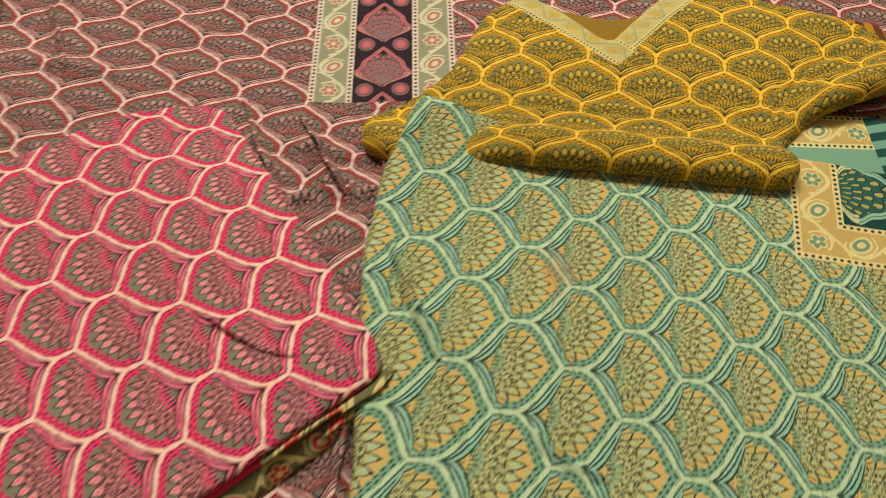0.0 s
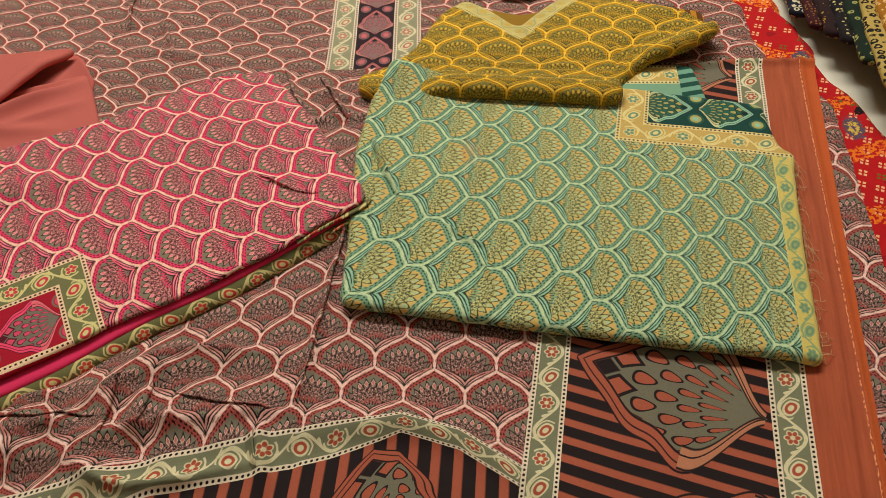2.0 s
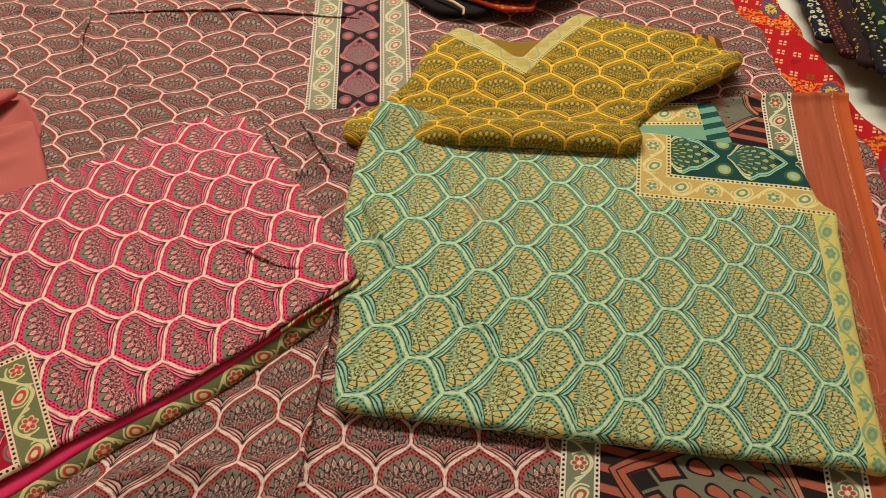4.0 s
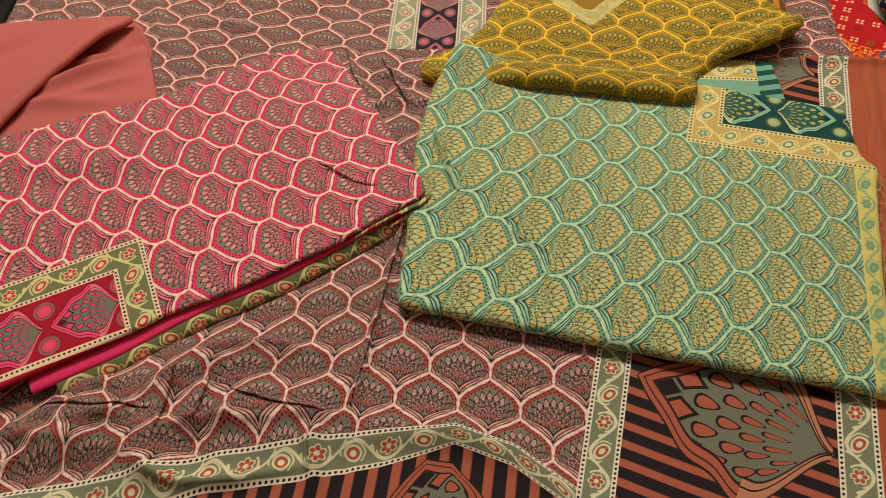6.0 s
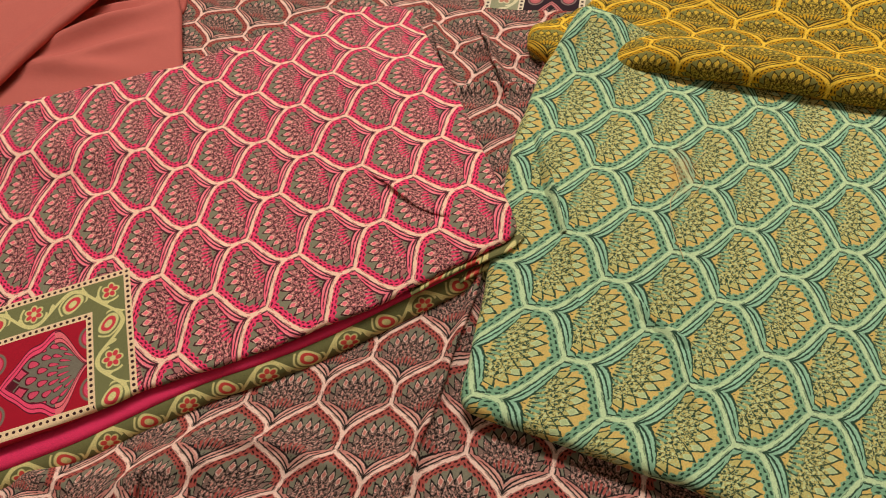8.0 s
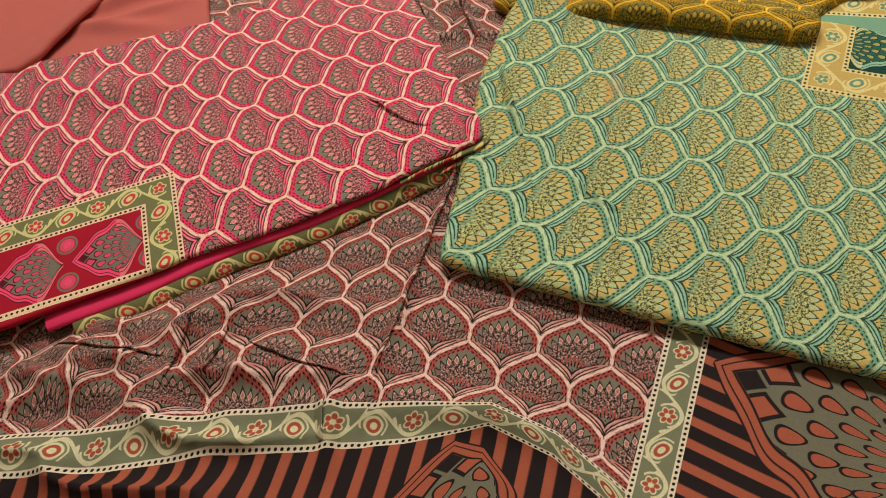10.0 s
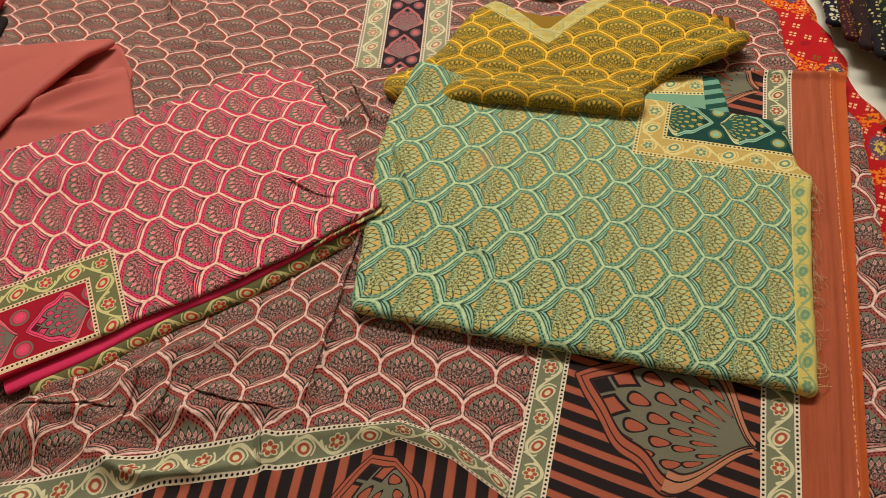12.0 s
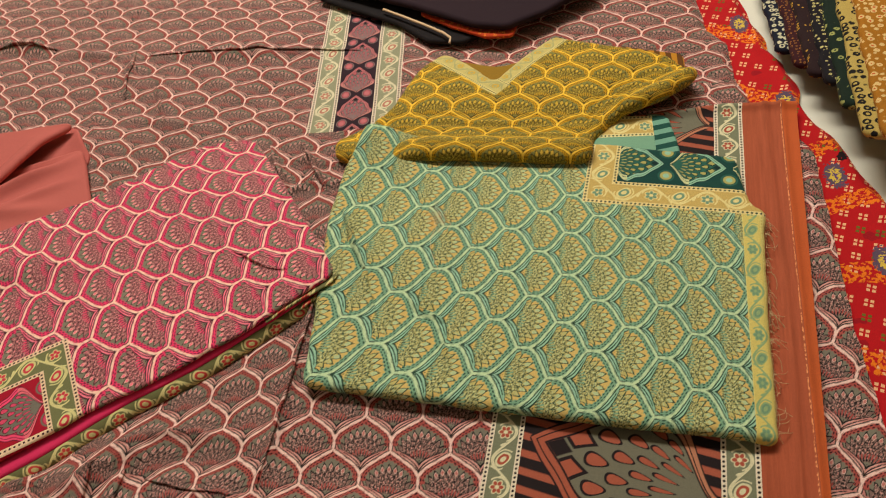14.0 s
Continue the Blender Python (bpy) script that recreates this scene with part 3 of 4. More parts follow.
def box(bm, x0, x1, y0, y1, z0, z1):
    v = [bm.verts.new((x, y, z)) for z in (z0, z1) for y in (y0, y1) for x in (x0, x1)]
    for f in ((0, 2, 3, 1), (4, 5, 7, 6), (0, 1, 5, 4), (1, 3, 7, 5), (3, 2, 6, 7), (2, 0, 4, 6)):
        bm.faces.new([v[i] for i in f])


# ---- the room ----
def room():
    wall = plain("cream_wall_paint", 168, 156, 136, weave=0.1, fade=0.06)
    for name, dims in (("wall_north", (-2.6, 2.6, 3.0, 3.12, -0.1, 2.5)), ("wall_south", (-2.6, 2.6, -2.32, -2.2, -0.1, 2.5)), ("wall_west", (-2.72, -2.6, -2.2, 3.0, -0.1, 2.5)),
                       ("wall_east", (2.6, 2.72, -2.2, 3.0, -0.1, 2.5)), ("ceiling", (-2.6, 2.6, -2.2, 3.0, 2.42, 2.5))):
        bm = bmesh.new()
        box(bm, *dims)
        tagged(part(name, bm, wall, smooth=False), "plain cream painted " + name.split("_")[0] + " closing the shop", name.split("_")[0], kind="structure")
    xs, ys = np.linspace(-2.6, 2.6, 131), np.linspace(-2.2, 3.0, 131)
    ob = sheet("floor", xs, ys, lambda x, y: (x, y), lambda x, y: FLOOR + 0.0012 * wobble(x, y, 5.0, 3.0), M_SHEET, {"plan": plan_map})
    tagged(ob, "off-white cloth spread over the shop floor", "floor", kind="structure")


FLOOR = -0.022
room()


# ---- red tie-dyed cloth ----
def red_cloth():
    edge_y = [-0.6, 0.0, 0.2, 0.366, 0.438, 0.488, 0.530, 0.564, 0.612, 0.640, 0.687, 0.743, 0.95]
    edge_x = [0.66, 0.62, 0.580, 0.536, 0.515, 0.494, 0.481, 0.478, 0.475, 0.456, 0.455, 0.437, 0.42]

    def warp(u, y):
        x1 = np.interp(y, edge_y, edge_x) + 0.004 * np.sin(y * 70) + 0.003 * wobble(y, y * 0, 30.0, 5.0)
        return 0.25 + (x1 - 0.25) * u, y

    def height(x, y):
        rim = np.interp(y, edge_y, edge_x)
        lip = 0.006 * np.exp(-((rim - x - 0.006) / 0.012) ** 2)
        return -0.014 + 0.002 * wobble(x, y, 14.0, 2.0) + lip * (0.6 + 0.4 * np.sin(y * 60)) - 0.006 * smooth_step(0.01, 0.0, rim - x)
    ob = sheet("red_fabric", np.linspace(0, 1, 90), np.linspace(-0.6, 0.95, 320), warp, height, M_RED, {"plan": plan_map})
    tagged(ob, "red tie-dyed cotton with orange and cream dots, under brown print", "fabric")


red_cloth()


# ---- brown kurta fabric with the printed neck strip ----
def kurta():
    hem_y = [-0.6, 0.05, 0.118, 0.179, 0.261, 0.355, 0.435, 0.473, 0.517, 0.573, 0.645, 0.678, 0.739, 0.95]
    hem_x = [0.47, 0.470, 0.469, 0.467, 0.469, 0.473, 0.475, 0.460, 0.421, 0.406, 0.407, 0.383, 0.378, 0.37]

    def warp(u, y):
        x1 = np.interp(y, hem_y, hem_x) + 0.002 * wobble(y, y * 0, 40.0, 1.0)
        return -0.95 + (x1 + 0.95) * u, y

    def wrinkles(x, y):
        z = 0.0035 * wobble(x * 0.7, y * 1.5, 9.0, 4.0) + 0.002 * wobble(x, y, 22.0, 6.0)
        for p, q, h, w in (((-0.46, 0.67), (-0.09, 0.662), 0.009, 0.010), ((-0.72, 0.715), (-0.60, 0.704), 0.012, 0.009), ((-0.60, 0.70), (-0.46, 0.665), 0.008, 0.009), ((-0.465, 0.68), (-0.43, 0.56), 0.010, 0.008),
                           ((-0.40, 0.66), (-0.36, 0.52), 0.006, 0.012), ((-0.34, 0.63), (-0.22, 0.545), 0.006, 0.012), ((-0.42, 0.53), (-0.28, 0.50), 0.007, 0.010), ((-0.30, 0.74), (-0.20, 0.58), 0.004, 0.014),
                           ((-0.15, 0.47), (-0.05, 0.30), 0.010, 0.009), ((-0.20, 0.48), (-0.12, 0.33), 0.007, 0.009), ((-0.17, 0.44), (-0.06, 0.42), 0.006, 0.007), ((-0.50, 0.62), (-0.44, 0.46), 0.006, 0.009)):
            z = z + ridge(x, y, p, q, h, w)
        return z

    def height(x, y):
        rim = np.interp(y, hem_y, hem_x)
        over = np.interp(x, [-0.95, -0.40, -0.22, -0.15, -0.08, 0.0, 0.2, 0.34, 0.48], [0.25, 0.27, 0.36, 0.395, 0.40, 0.44, 0.49, 0.513, 0.513]) - y
        free = 1 - smooth_step(0.0, 0.03, over)
        sunk = 0.010 * (1 - free) * smooth_step(0.475, 0.44, x)
        return -0.002 + wrinkles(x, y) * smooth_step(0.0, 0.05, rim - x) * free + 0.001 - 0.006 * smooth_step(0.012, 0, rim - x) - sunk

    def print_map(x, y):
        wx = x + 0.009 * wobble(x, y, 7.0, 9.0) + 0.003 * wobble(x, y, 20.0, 10.0)
        wy = y + 0.011 * wobble(x, y, 7.0, 11.0) + 0.003 * wobble(x, y, 20.0, 12.0)
        wx, wy = x + 0.5 * (wx - x), y + 0.5 * (wy - y)
        a = stretched(wx, wy, ((-0.3980, 0.6810), (0.2366, 3.4146, -0.6065), (-0.4542, 0.3895, 3.4)))
        b = lattice(wx, wy, (0.470, 0.10), (0.050, -0.022), (0.015, 0.033))
        return b, a, lambda mx, my: (mx > 0.30) & (my < 0.56)
    def zones(x, y):
        s, v = (x + 0.145) * 0.996 + (y - 0.486) * 0.088, (y - 0.486) * 0.996 - (x + 0.145) * 0.088
        return np.where((s > 0) & (s < 0.123) & (v > 0), np.where((s > 0.036) & (s < 0.086), 2, 1), 0)
    names = (("body", ""), ("neck_border", "pale olive and cream border of the neck strip"), ("neck_panel", "dark plum panel with lotus medallions"))
    root_ob = thing("kurta_fabric", "brown ogee-print cotton kurta piece with bordered neck strip", "fabric")
    sheet("body", np.linspace(0, 1, 420), np.linspace(-0.20, 0.95, 360), warp, height, M_KURTA, {"plan": plan_map, "print": print_map}, root_ob, split=(zones, names))

    def top_print(x, y):
        return print_map(x, y)[1]
    for pts, side, tall in (([(-0.72, 0.712), (-0.66, 0.708), (-0.60, 0.700)], 1, 0.0060), ([(-0.463, 0.69), (-0.448, 0.64), (-0.436, 0.57)], -1, 0.0050), ([(-0.44, 0.672), (-0.34, 0.668), (-0.20, 0.664), (-0.10, 0.660)], 1, 0.0040),
                            ([(-0.15, 0.47), (-0.11, 0.40), (-0.06, 0.32)], 1, 0.0060), ([(-0.20, 0.49), (-0.17, 0.42), (-0.13, 0.35)], 1, 0.0050), ([(-0.09, 0.48), (-0.075, 0.42), (-0.07, 0.36)], 1, 0.0050), ([(-0.40, 0.60), (-0.37, 0.55), (-0.35, 0.51)], -1, 0.0035)):
        lip("fold", pts, side, height, M_KURTA, top_print, root_ob, tall)


kurta()


# ---- brown dupatta with borders, striped panel and plain rust edge ----
def dupatta():
    front_x = [-0.95, -0.50, -0.334, -0.26, -0.185, -0.112, -0.047, 0.011, 0.061, 0.14, 0.25, 0.6]
    front_y = [-0.32, -0.170, -0.108, -0.085, -0.055, -0.033, -0.019, -0.009, -0.019, -0.063, -0.16, -0.5]
    wide = [0.04, 0.04, 0.037, 0.037, 0.037, 0.037, 0.030, 0.015, 0.017, 0.018, 0.02, 0.02]
    back_x = [-0.95, -0.40, -0.22, -0.15, -0.08, 0.0, 0.2, 0.34, 0.48]
    back_y = [0.25, 0.27, 0.36, 0.395, 0.40, 0.44, 0.49, 0.513, 0.513]

    def side(x, y):
        return x - 0.10 * (y - 0.09)

    def warp(u, v):
        x0 = -0.95 + (0.417 + 0.95) * u
        y1 = np.interp(x0, back_x, back_y)
        y = -0.55 + (y1 + 0.55) * v
        return x0 + (0.10 * (y - 0.09) + 0.02 * (y - 0.05) * smooth_step(0.37, 0.417, x0)) * smooth_step(0.0, 0.12, x0), y

    def height(x, y):
        s = side(x, y)
        z = 0.0015 * wobble(x, y, 7.0, 2.5) + 0.0008 * wobble(x, y, 26.0, 3.5)
        rough = smooth_step(-0.08, -0.20, x) * smooth_step(0.10, 0.03, y) + 0.25 * smooth_step(-0.05, -0.15, x)
        fold = 1 - np.abs(wobble(x * 0.55 + 0.2 * y, y * 1.3 - 0.35 * x, 17.0, 8.0))
        z = z + rough * (0.015 * fold ** 3 + 0.004 * wobble(x, y, 30.0, 5.0))
        d, off, k = near_line(x, y, (-0.056, 0.228), (-0.40, -0.034))
        z = z * smooth_step(0.012, 0.05, off)
        xp = -0.080 + 0.05 * (y - 0.08)
        z = z + 0.005 * np.exp(-((x - xp) / 0.006) ** 2) * smooth_step(-0.03, 0.02, y) - 0.002 * np.exp(-((x - xp - 0.010) / 0.004) ** 2)
        yf = np.interp(x, front_x, front_y)
        hump = np.interp(x, [-0.3, -0.1, 0.011, 0.12, 0.2], [0.004, 0.006, 0.014, 0.004, 0.0])
        z = z + hump * np.exp(-((y - yf + 0.002) / 0.014) ** 2)
        for p, q, h, w in FRONT_FOLDS:
            z = z + ridge(x, y, p, q, h, w)
        z = z + ridge(x, y, (-0.115, 0.0), (-0.095, -0.09), 0.008, 0.006) + ridge(x, y, (-0.19, -0.01), (-0.03, -0.012), 0.006, 0.006)
        z = z + 0.004 * np.exp(-((s - 0.408) / 0.004) ** 2) + 0.003 * np.exp(-((s - 0.392 - 0.004 * np.sin(y * 9)) / 0.003) ** 2)
        yb = np.interp(side(x, y), back_x, back_y)
        z = z + 0.006 * np.exp(-((yb - y - 0.006) / 0.006) ** 2)
        return 0.001 + most_of(z) - 0.004 * smooth_step(0.004, 0.0, yb - y)

    def most_of(z):
        return np.maximum(z, -0.0015)

    def print_map(x, y):
        sx, sy = x + 0.0010 * wobble(x, y, 18.0, 15.0), y + 0.0010 * wobble(x, y, 18.0, 16.0)
        a = stretched(sx, sy, ((0.0350, 0.0230), (-1.0185, 3.6169, 0.2004), (0.1662, 0.003, 2.837)))
        loose = smooth_step(0.06, 0.0, y)
        wx, wy = x + (0.002 + 0.012 * loose) * wobble(x, y, 13.0, 12.0), y + (0.002 + 0.015 * loose) * wobble(x, y, 15.0, 13.0)
        b = stretched(wx, wy, ((-0.1400, 0.0480), (0.758, 4.0645, -0.0691), (0.4527, -0.6517, 2.9412)))
        return b, a, lambda mx, my: mx < -0.078 + 0.05 * (my - 0.08)

    def zone(x, y):
        yf, w = np.interp(x, front_x, front_y), np.interp(x, front_x, wide)
        return np.stack([side(x, y), (yf - y) / w], -1)
    def zones(x, y):
        s, t = np.moveaxis(zone(x, y), -1, 0)
        front = np.where(t > 1, 2, np.where(t > 0, 1, 0))
        return np.where(s > 0.363, 6, np.where(s > 0.330, 5, np.where(s > 0.158, 4, np.where(s > 0.127, 3, front))))
    names = (("body", ""), ("front_border", "olive and cream vine border with rust motifs"), ("striped_end", "black and rust striped end"), ("inner_border", "olive and cream vine border with rust motifs"),
             ("striped_panel", "black and rust striped panel with a large lotus"), ("outer_border", "olive and cream vine border with rust motifs"), ("plain_edge", "plain rust cotton edge"))
    def left_print(x, y):
        return print_map(x, y)[0]
    root_ob = thing("dupatta_fabric", "brown ogee-print cotton dupatta with borders, striped panel and plain rust edge", "fabric")
    sheet("body", np.linspace(0, 1, 470), np.linspace(0, 1, 330), warp, height, M_BROWN, {"plan": plan_map, "print": print_map, "zone": zone}, root_ob, split=(zones, names))
    for pts, hang, tall in (([(-0.060, 0.40), (-0.066, 0.30), (-0.074, 0.17), (-0.079, 0.08), (-0.084, 0.0)], -1, 0.0050), ([(-0.125, -0.008), (-0.115, -0.03), (-0.105, -0.062)], -1, 0.0040), ([(-0.195, 0.004), (-0.15, -0.006), (-0.105, -0.010)], 1, 0.0040),
                            ([(-0.245, 0.022), (-0.243, -0.01), (-0.240, -0.045)], -1, 0.0050), ([(-0.214, 0.012), (-0.212, -0.02), (-0.210, -0.050)], -1, 0.0045), ([(-0.36, -0.035), (-0.31, -0.030), (-0.255, -0.026)], 1, 0.0045)):
        lip("fold", pts, hang, height, M_BROWN, left_print, root_ob, tall, extra={"zone": zone})


FRONT_FOLDS = (((-0.250, 0.02), (-0.246, -0.045), 0.011, 0.008), ((-0.222, 0.012), (-0.217, -0.052), 0.010, 0.008), ((-0.192, 0.006), (-0.189, -0.054), 0.010, 0.008), ((-0.37, -0.042), (-0.25, -0.034), 0.010, 0.008),
               ((-0.345, -0.010), (-0.29, -0.006), 0.009, 0.008), ((-0.335, -0.030), (-0.295, -0.020), 0.008, 0.006), ((-0.40, -0.07), (-0.29, -0.058), 0.008, 0.009), ((-0.19, 0.008), (-0.11, 0.000), 0.007, 0.008))
dupatta()


# ---- folded mint green piece ----
def green_piece():
    root_ob = thing("mint_fabric", "mint green and ochre lotus-print cotton, folded, with frayed yellow selvedge", "fabric", "folded dress pieces")

    def height(x, y):
        z = 0.019 + 0.0012 * wobble(x, y, 8.0, 21.0) + 0.0005 * wobble(x, y, 30.0, 22.0)
        tip = np.exp(-(((x + 0.045) / 0.055) ** 2 + ((y - 0.462) / 0.05) ** 2))
        z = z + 0.021 * tip
        for p, q, h in (((-0.060, 0.333), (-0.019, 0.243), 0.001), ((-0.019, 0.241), (0.000, 0.188), 0.0025), ((0.034, 0.204), (0.076, 0.177), 0.004), ((0.063, 0.180), (0.086, 0.130), 0.002)):
            z = z + crease(x, y, p, q, -h) + 0.0
        z = z - 0.008 * smooth_step(0.34, 0.39, x) * smooth_step(0.35, 0.05, y)
        return z

    def print_map(x, y):
        sx = x + 0.0012 * wobble(x, y, 16.0, 81.0)
        sy = y + 0.0012 * wobble(x, y, 16.0, 83.0)
        return stretched(sx, sy, ((0.1690, 0.2280), (-0.6941, -0.264, -3.3707, -0.0765, -0.1171, -0.1063), (0.1046, 3.0263, -0.2472, 0.127, 0.1127, 0.0992)))
    corners = [(-0.062, 0.102), (0.10, 0.084), (0.24, 0.070), (0.374, 0.058), (0.384, 0.177), (0.398, 0.30), (0.404, 0.322), (0.388, 0.330), (0.383, 0.405), (0.24, 0.432), (0.10, 0.445), (0.0, 0.452), (-0.050, 0.462), (-0.072, 0.40), (-0.078, 0.33), (-0.074, 0.28), (-0.066, 0.18)]
    folded("top_fold", corners, height, M_GREEN, print_map, radius=0.0075, centre=(0.16, 0.25), count=520, rings=130, parent=root_ob, split=(lambda x, y: np.where(((x - 0.211) * 0.991 - (y - 0.338) * 0.135 > 0) & ((y - 0.338) * 0.991 + (x - 0.211) * 0.135 > 0), 1, np.where(x - 0.358 - (y - 0.1) * 0.085 > 0, 2, 0)),
           (("top_fold", ""), ("label_panel", "dark green lotus panel in a cream dotted border"), ("selvedge", "yellow selvedge with faint loops"))))
    for pts, side, tall in (([(-0.060, 0.333), (-0.048, 0.310), (-0.037, 0.283), (-0.027, 0.260), (-0.019, 0.243)], -1, 0.0085), ([(-0.019, 0.241), (-0.012, 0.220), (-0.004, 0.201), (0.000, 0.188)], -1, 0.0024), ([(0.034, 0.204), (0.046, 0.192), (0.059, 0.183), (0.076, 0.177)], -1, 0.0040), ([(0.063, 0.180), (0.070, 0.161), (0.079, 0.141), (0.086, 0.130)], -1, 0.0026)):
        lip("crease", pts, side, height, M_GREEN, print_map, root_ob, tall)
    folded("lower_layer", [(0.215, 0.36), (0.33, 0.34), (0.325, 0.43), (0.316, 0.488), (0.25, 0.490), (0.215, 0.48)], lambda x, y: 0.010 + 0 * x, M_GREEN_UNDER, plan_map, radius=0.0035, count=160, rings=20, parent=root_ob, label="mint lower layer with cream border and teal stripes")
    rnd = random.Random(7)
    bm = bmesh.new()
    for i in range(150):
        y = 0.065 + 0.26 * rnd.random()
        x = 0.371 + (y - 0.06) * 0.115
        L = rnd.choice((0.003, 0.004, 0.006, 0.010, 0.018))
        a = rnd.uniform(-0.9, 0.6)
        bend = rnd.uniform(-60, 60)
        pts = [(x + L * k / 5 * math.cos(a + bend * L * k / 5), y + L * k / 5 * math.sin(a + bend * L * k / 5), 0.010 - 0.006 * k / 5 + 0.002 * math.sin(k)) for k in range(6)]
        thread(bm, pts, 0.00022)
    part("frayed_threads", bm, M_THREAD, root_ob, "loose pale threads along the selvedge")
    bm = bmesh.new()
    for pts in ([(0.045, 0.318), (0.052, 0.300), (0.047, 0.285), (0.050, 0.265), (0.062, 0.238)], [(0.066, 0.335), (0.058, 0.318), (0.068, 0.305), (0.060, 0.290)]):
        thread(bm, [(x, y, 0.0205) for x, y in pts], 0.0003)
    part("stray_thread", bm, M_THREAD, root_ob, "white stray thread lying on the print")


green_piece()


# ---- folded pink piece ----
def pink_piece():
    root_ob = thing("pink_fabric", "hot pink lotus-print cotton, folded, with bordered crimson label panel", "fabric", "folded dress pieces")

    def height(x, y):
        z = 0.023 + 0.0018 * wobble(x, y, 7.0, 31.0) + 0.0006 * wobble(x, y, 28.0, 32.0)
        z = z + 0.004 * np.exp(-(((x + 0.085) / 0.05) ** 2 + ((y - 0.235) / 0.05) ** 2))
        z = z + ridge(x, y, (-0.55, 0.22), (-0.36, 0.26), 0.005, 0.018) - ridge(x, y, (-0.52, 0.19), (-0.30, 0.235), 0.003, 0.014)
        z = z + crease(x, y, (-0.170, 0.262), (-0.13, 0.240), 0.0025) + crease(x, y, (-0.13, 0.240), (-0.10, 0.236), 0.0015)
        return z - 0.010 * smooth_step(-0.30, -0.22, x) * smooth_step(0.36, 0.45, y)

    def print_map(x, y):
        sx, sy = x + 0.0012 * wobble(x, y, 16.0, 85.0), y + 0.0012 * wobble(x, y, 16.0, 87.0)
        return stretched(sx, sy, ((-0.2570, 0.2615), (-0.0549, 1.9219, -2.822, 0.0825, -0.0404, -0.2451), (0.6726, -2.5111, -1.6533, 0.0601, -0.1094, 0.0821)))
    corners = [(-0.80, 0.17), (-0.549, 0.270), (-0.391, 0.350), (-0.262, 0.453), (-0.225, 0.466), (-0.203, 0.460), (-0.13, 0.355), (-0.053, 0.240), (-0.056, 0.228), (-0.100, 0.190), (-0.140, 0.154), (-0.205, 0.105), (-0.268, 0.064), (-0.316, 0.025), (-0.358, -0.004), (-0.41, -0.042), (-0.60, -0.17), (-0.85, -0.05)]
    folded("top_fold", corners, height, M_PINK, print_map, radius=0.0032, centre=(-0.33, 0.21), count=560, rings=120, parent=root_ob, split=(lambda x, y: np.where(((x + 0.328) * -0.846 - (y - 0.147) * 0.533 > 0) & ((y - 0.147) * -0.846 + (x + 0.328) * 0.533 > 0), 1, 0),
           (("top_fold", ""), ("label_panel", "crimson lotus panel in an olive dotted border"))))
    for pts, side, tall in (([(-0.178, 0.268), (-0.150, 0.252), (-0.128, 0.240)], 1, 0.0020), ([(-0.132, 0.242), (-0.105, 0.236)], 1, 0.0012)):
        lip("crease", pts, side, height, M_PINK, print_map, root_ob, tall)
    for pts, z, tall in (([(-0.115, 0.172), (-0.085, 0.200), (-0.054, 0.226)], 0.0165, 0.0045), ([(-0.085, 0.192), (-0.062, 0.212), (-0.048, 0.224)], 0.0105, 0.0050), ([(-0.075, 0.204), (-0.056, 0.220), (-0.047, 0.234)], 0.0200, 0.0035)):
        lip("rolled_tip", pts, 1, lambda x, y, z=z: z + 0 * x, M_PINK_BORDER, lambda x, y: np.stack([x * 1.3, 0.018 + (y - 0.2) * 0.25 + 0 * x], -1), root_ob, tall, "crumpled corner of the bordered layer")
    # plain layer and bordered layer that show along the front
    k = np.linspace(0, 1, 220)
    ex = np.interp(k, np.linspace(0, 1, len(EDGE)), [p[0] for p in EDGE])
    ey = np.interp(k, np.linspace(0, 1, len(EDGE)), [p[1] for p in EDGE])
    w = np.hanning(25) / np.hanning(25).sum()
    ex, ey = (np.convolve(np.pad(c, 12, "edge"), w, "valid") for c in (ex, ey))
    run = np.concatenate([[0], np.cumsum(np.hypot(np.diff(ex), np.diff(ey)))])
    tx, ty = np.gradient(ex), np.gradient(ey)
    ox, oy = -ty / np.hypot(tx, ty), tx / np.hypot(tx, ty)
    open_up = smooth_step(0.25, 0.75, k)
    shake = 0.0009 * wobble(run, run * 0, 40.0, 8.0)

    def strip(name, mat, offs, zs, label, stop):
        rows, lay = [], []
        for i, (o, z) in enumerate(zip(offs, zs)):
            n = int(len(k) * stop)
            o, z = o + 0 * k, z + 0 * k
            rows.append(np.stack([ex + ox * (o + shake), ey + oy * (o + shake), z + shake], -1)[:n])
            lay.append(np.stack([run, np.full_like(k, 0.034 - 0.034 * 0.86 * i / (len(offs) - 1))], -1)[:n])
        surface(name, np.array(rows), mat, {"print": np.array(lay), "plan": np.array(rows)[..., :2]}, root_ob, label)
    up, low = 0.002 + 0.0105 * open_up, 0.013 + 0.0105 * open_up
    strip("plain_layer", M_PINK_PLAIN, [-0.016 + 0 * k, -0.004 + 0 * k, 0.35 * up, 0.8 * up, up + 0.0005, up, up - 0.004], [0.0135, 0.0148, 0.0150, 0.0142, 0.0120, 0.0098, 0.009], "plain bright pink cotton layer", 0.95)
    strip("border_layer", M_PINK_BORDER, [up - 0.008, up - 0.002, up * 0.7 + low * 0.3, up * 0.35 + low * 0.65, low - 0.001, low, low - 0.003], [0.0106, 0.0118, 0.0112, 0.0094, 0.0062, 0.0026, 0.0004], "olive and cream bordered layer with red motifs", 0.91)


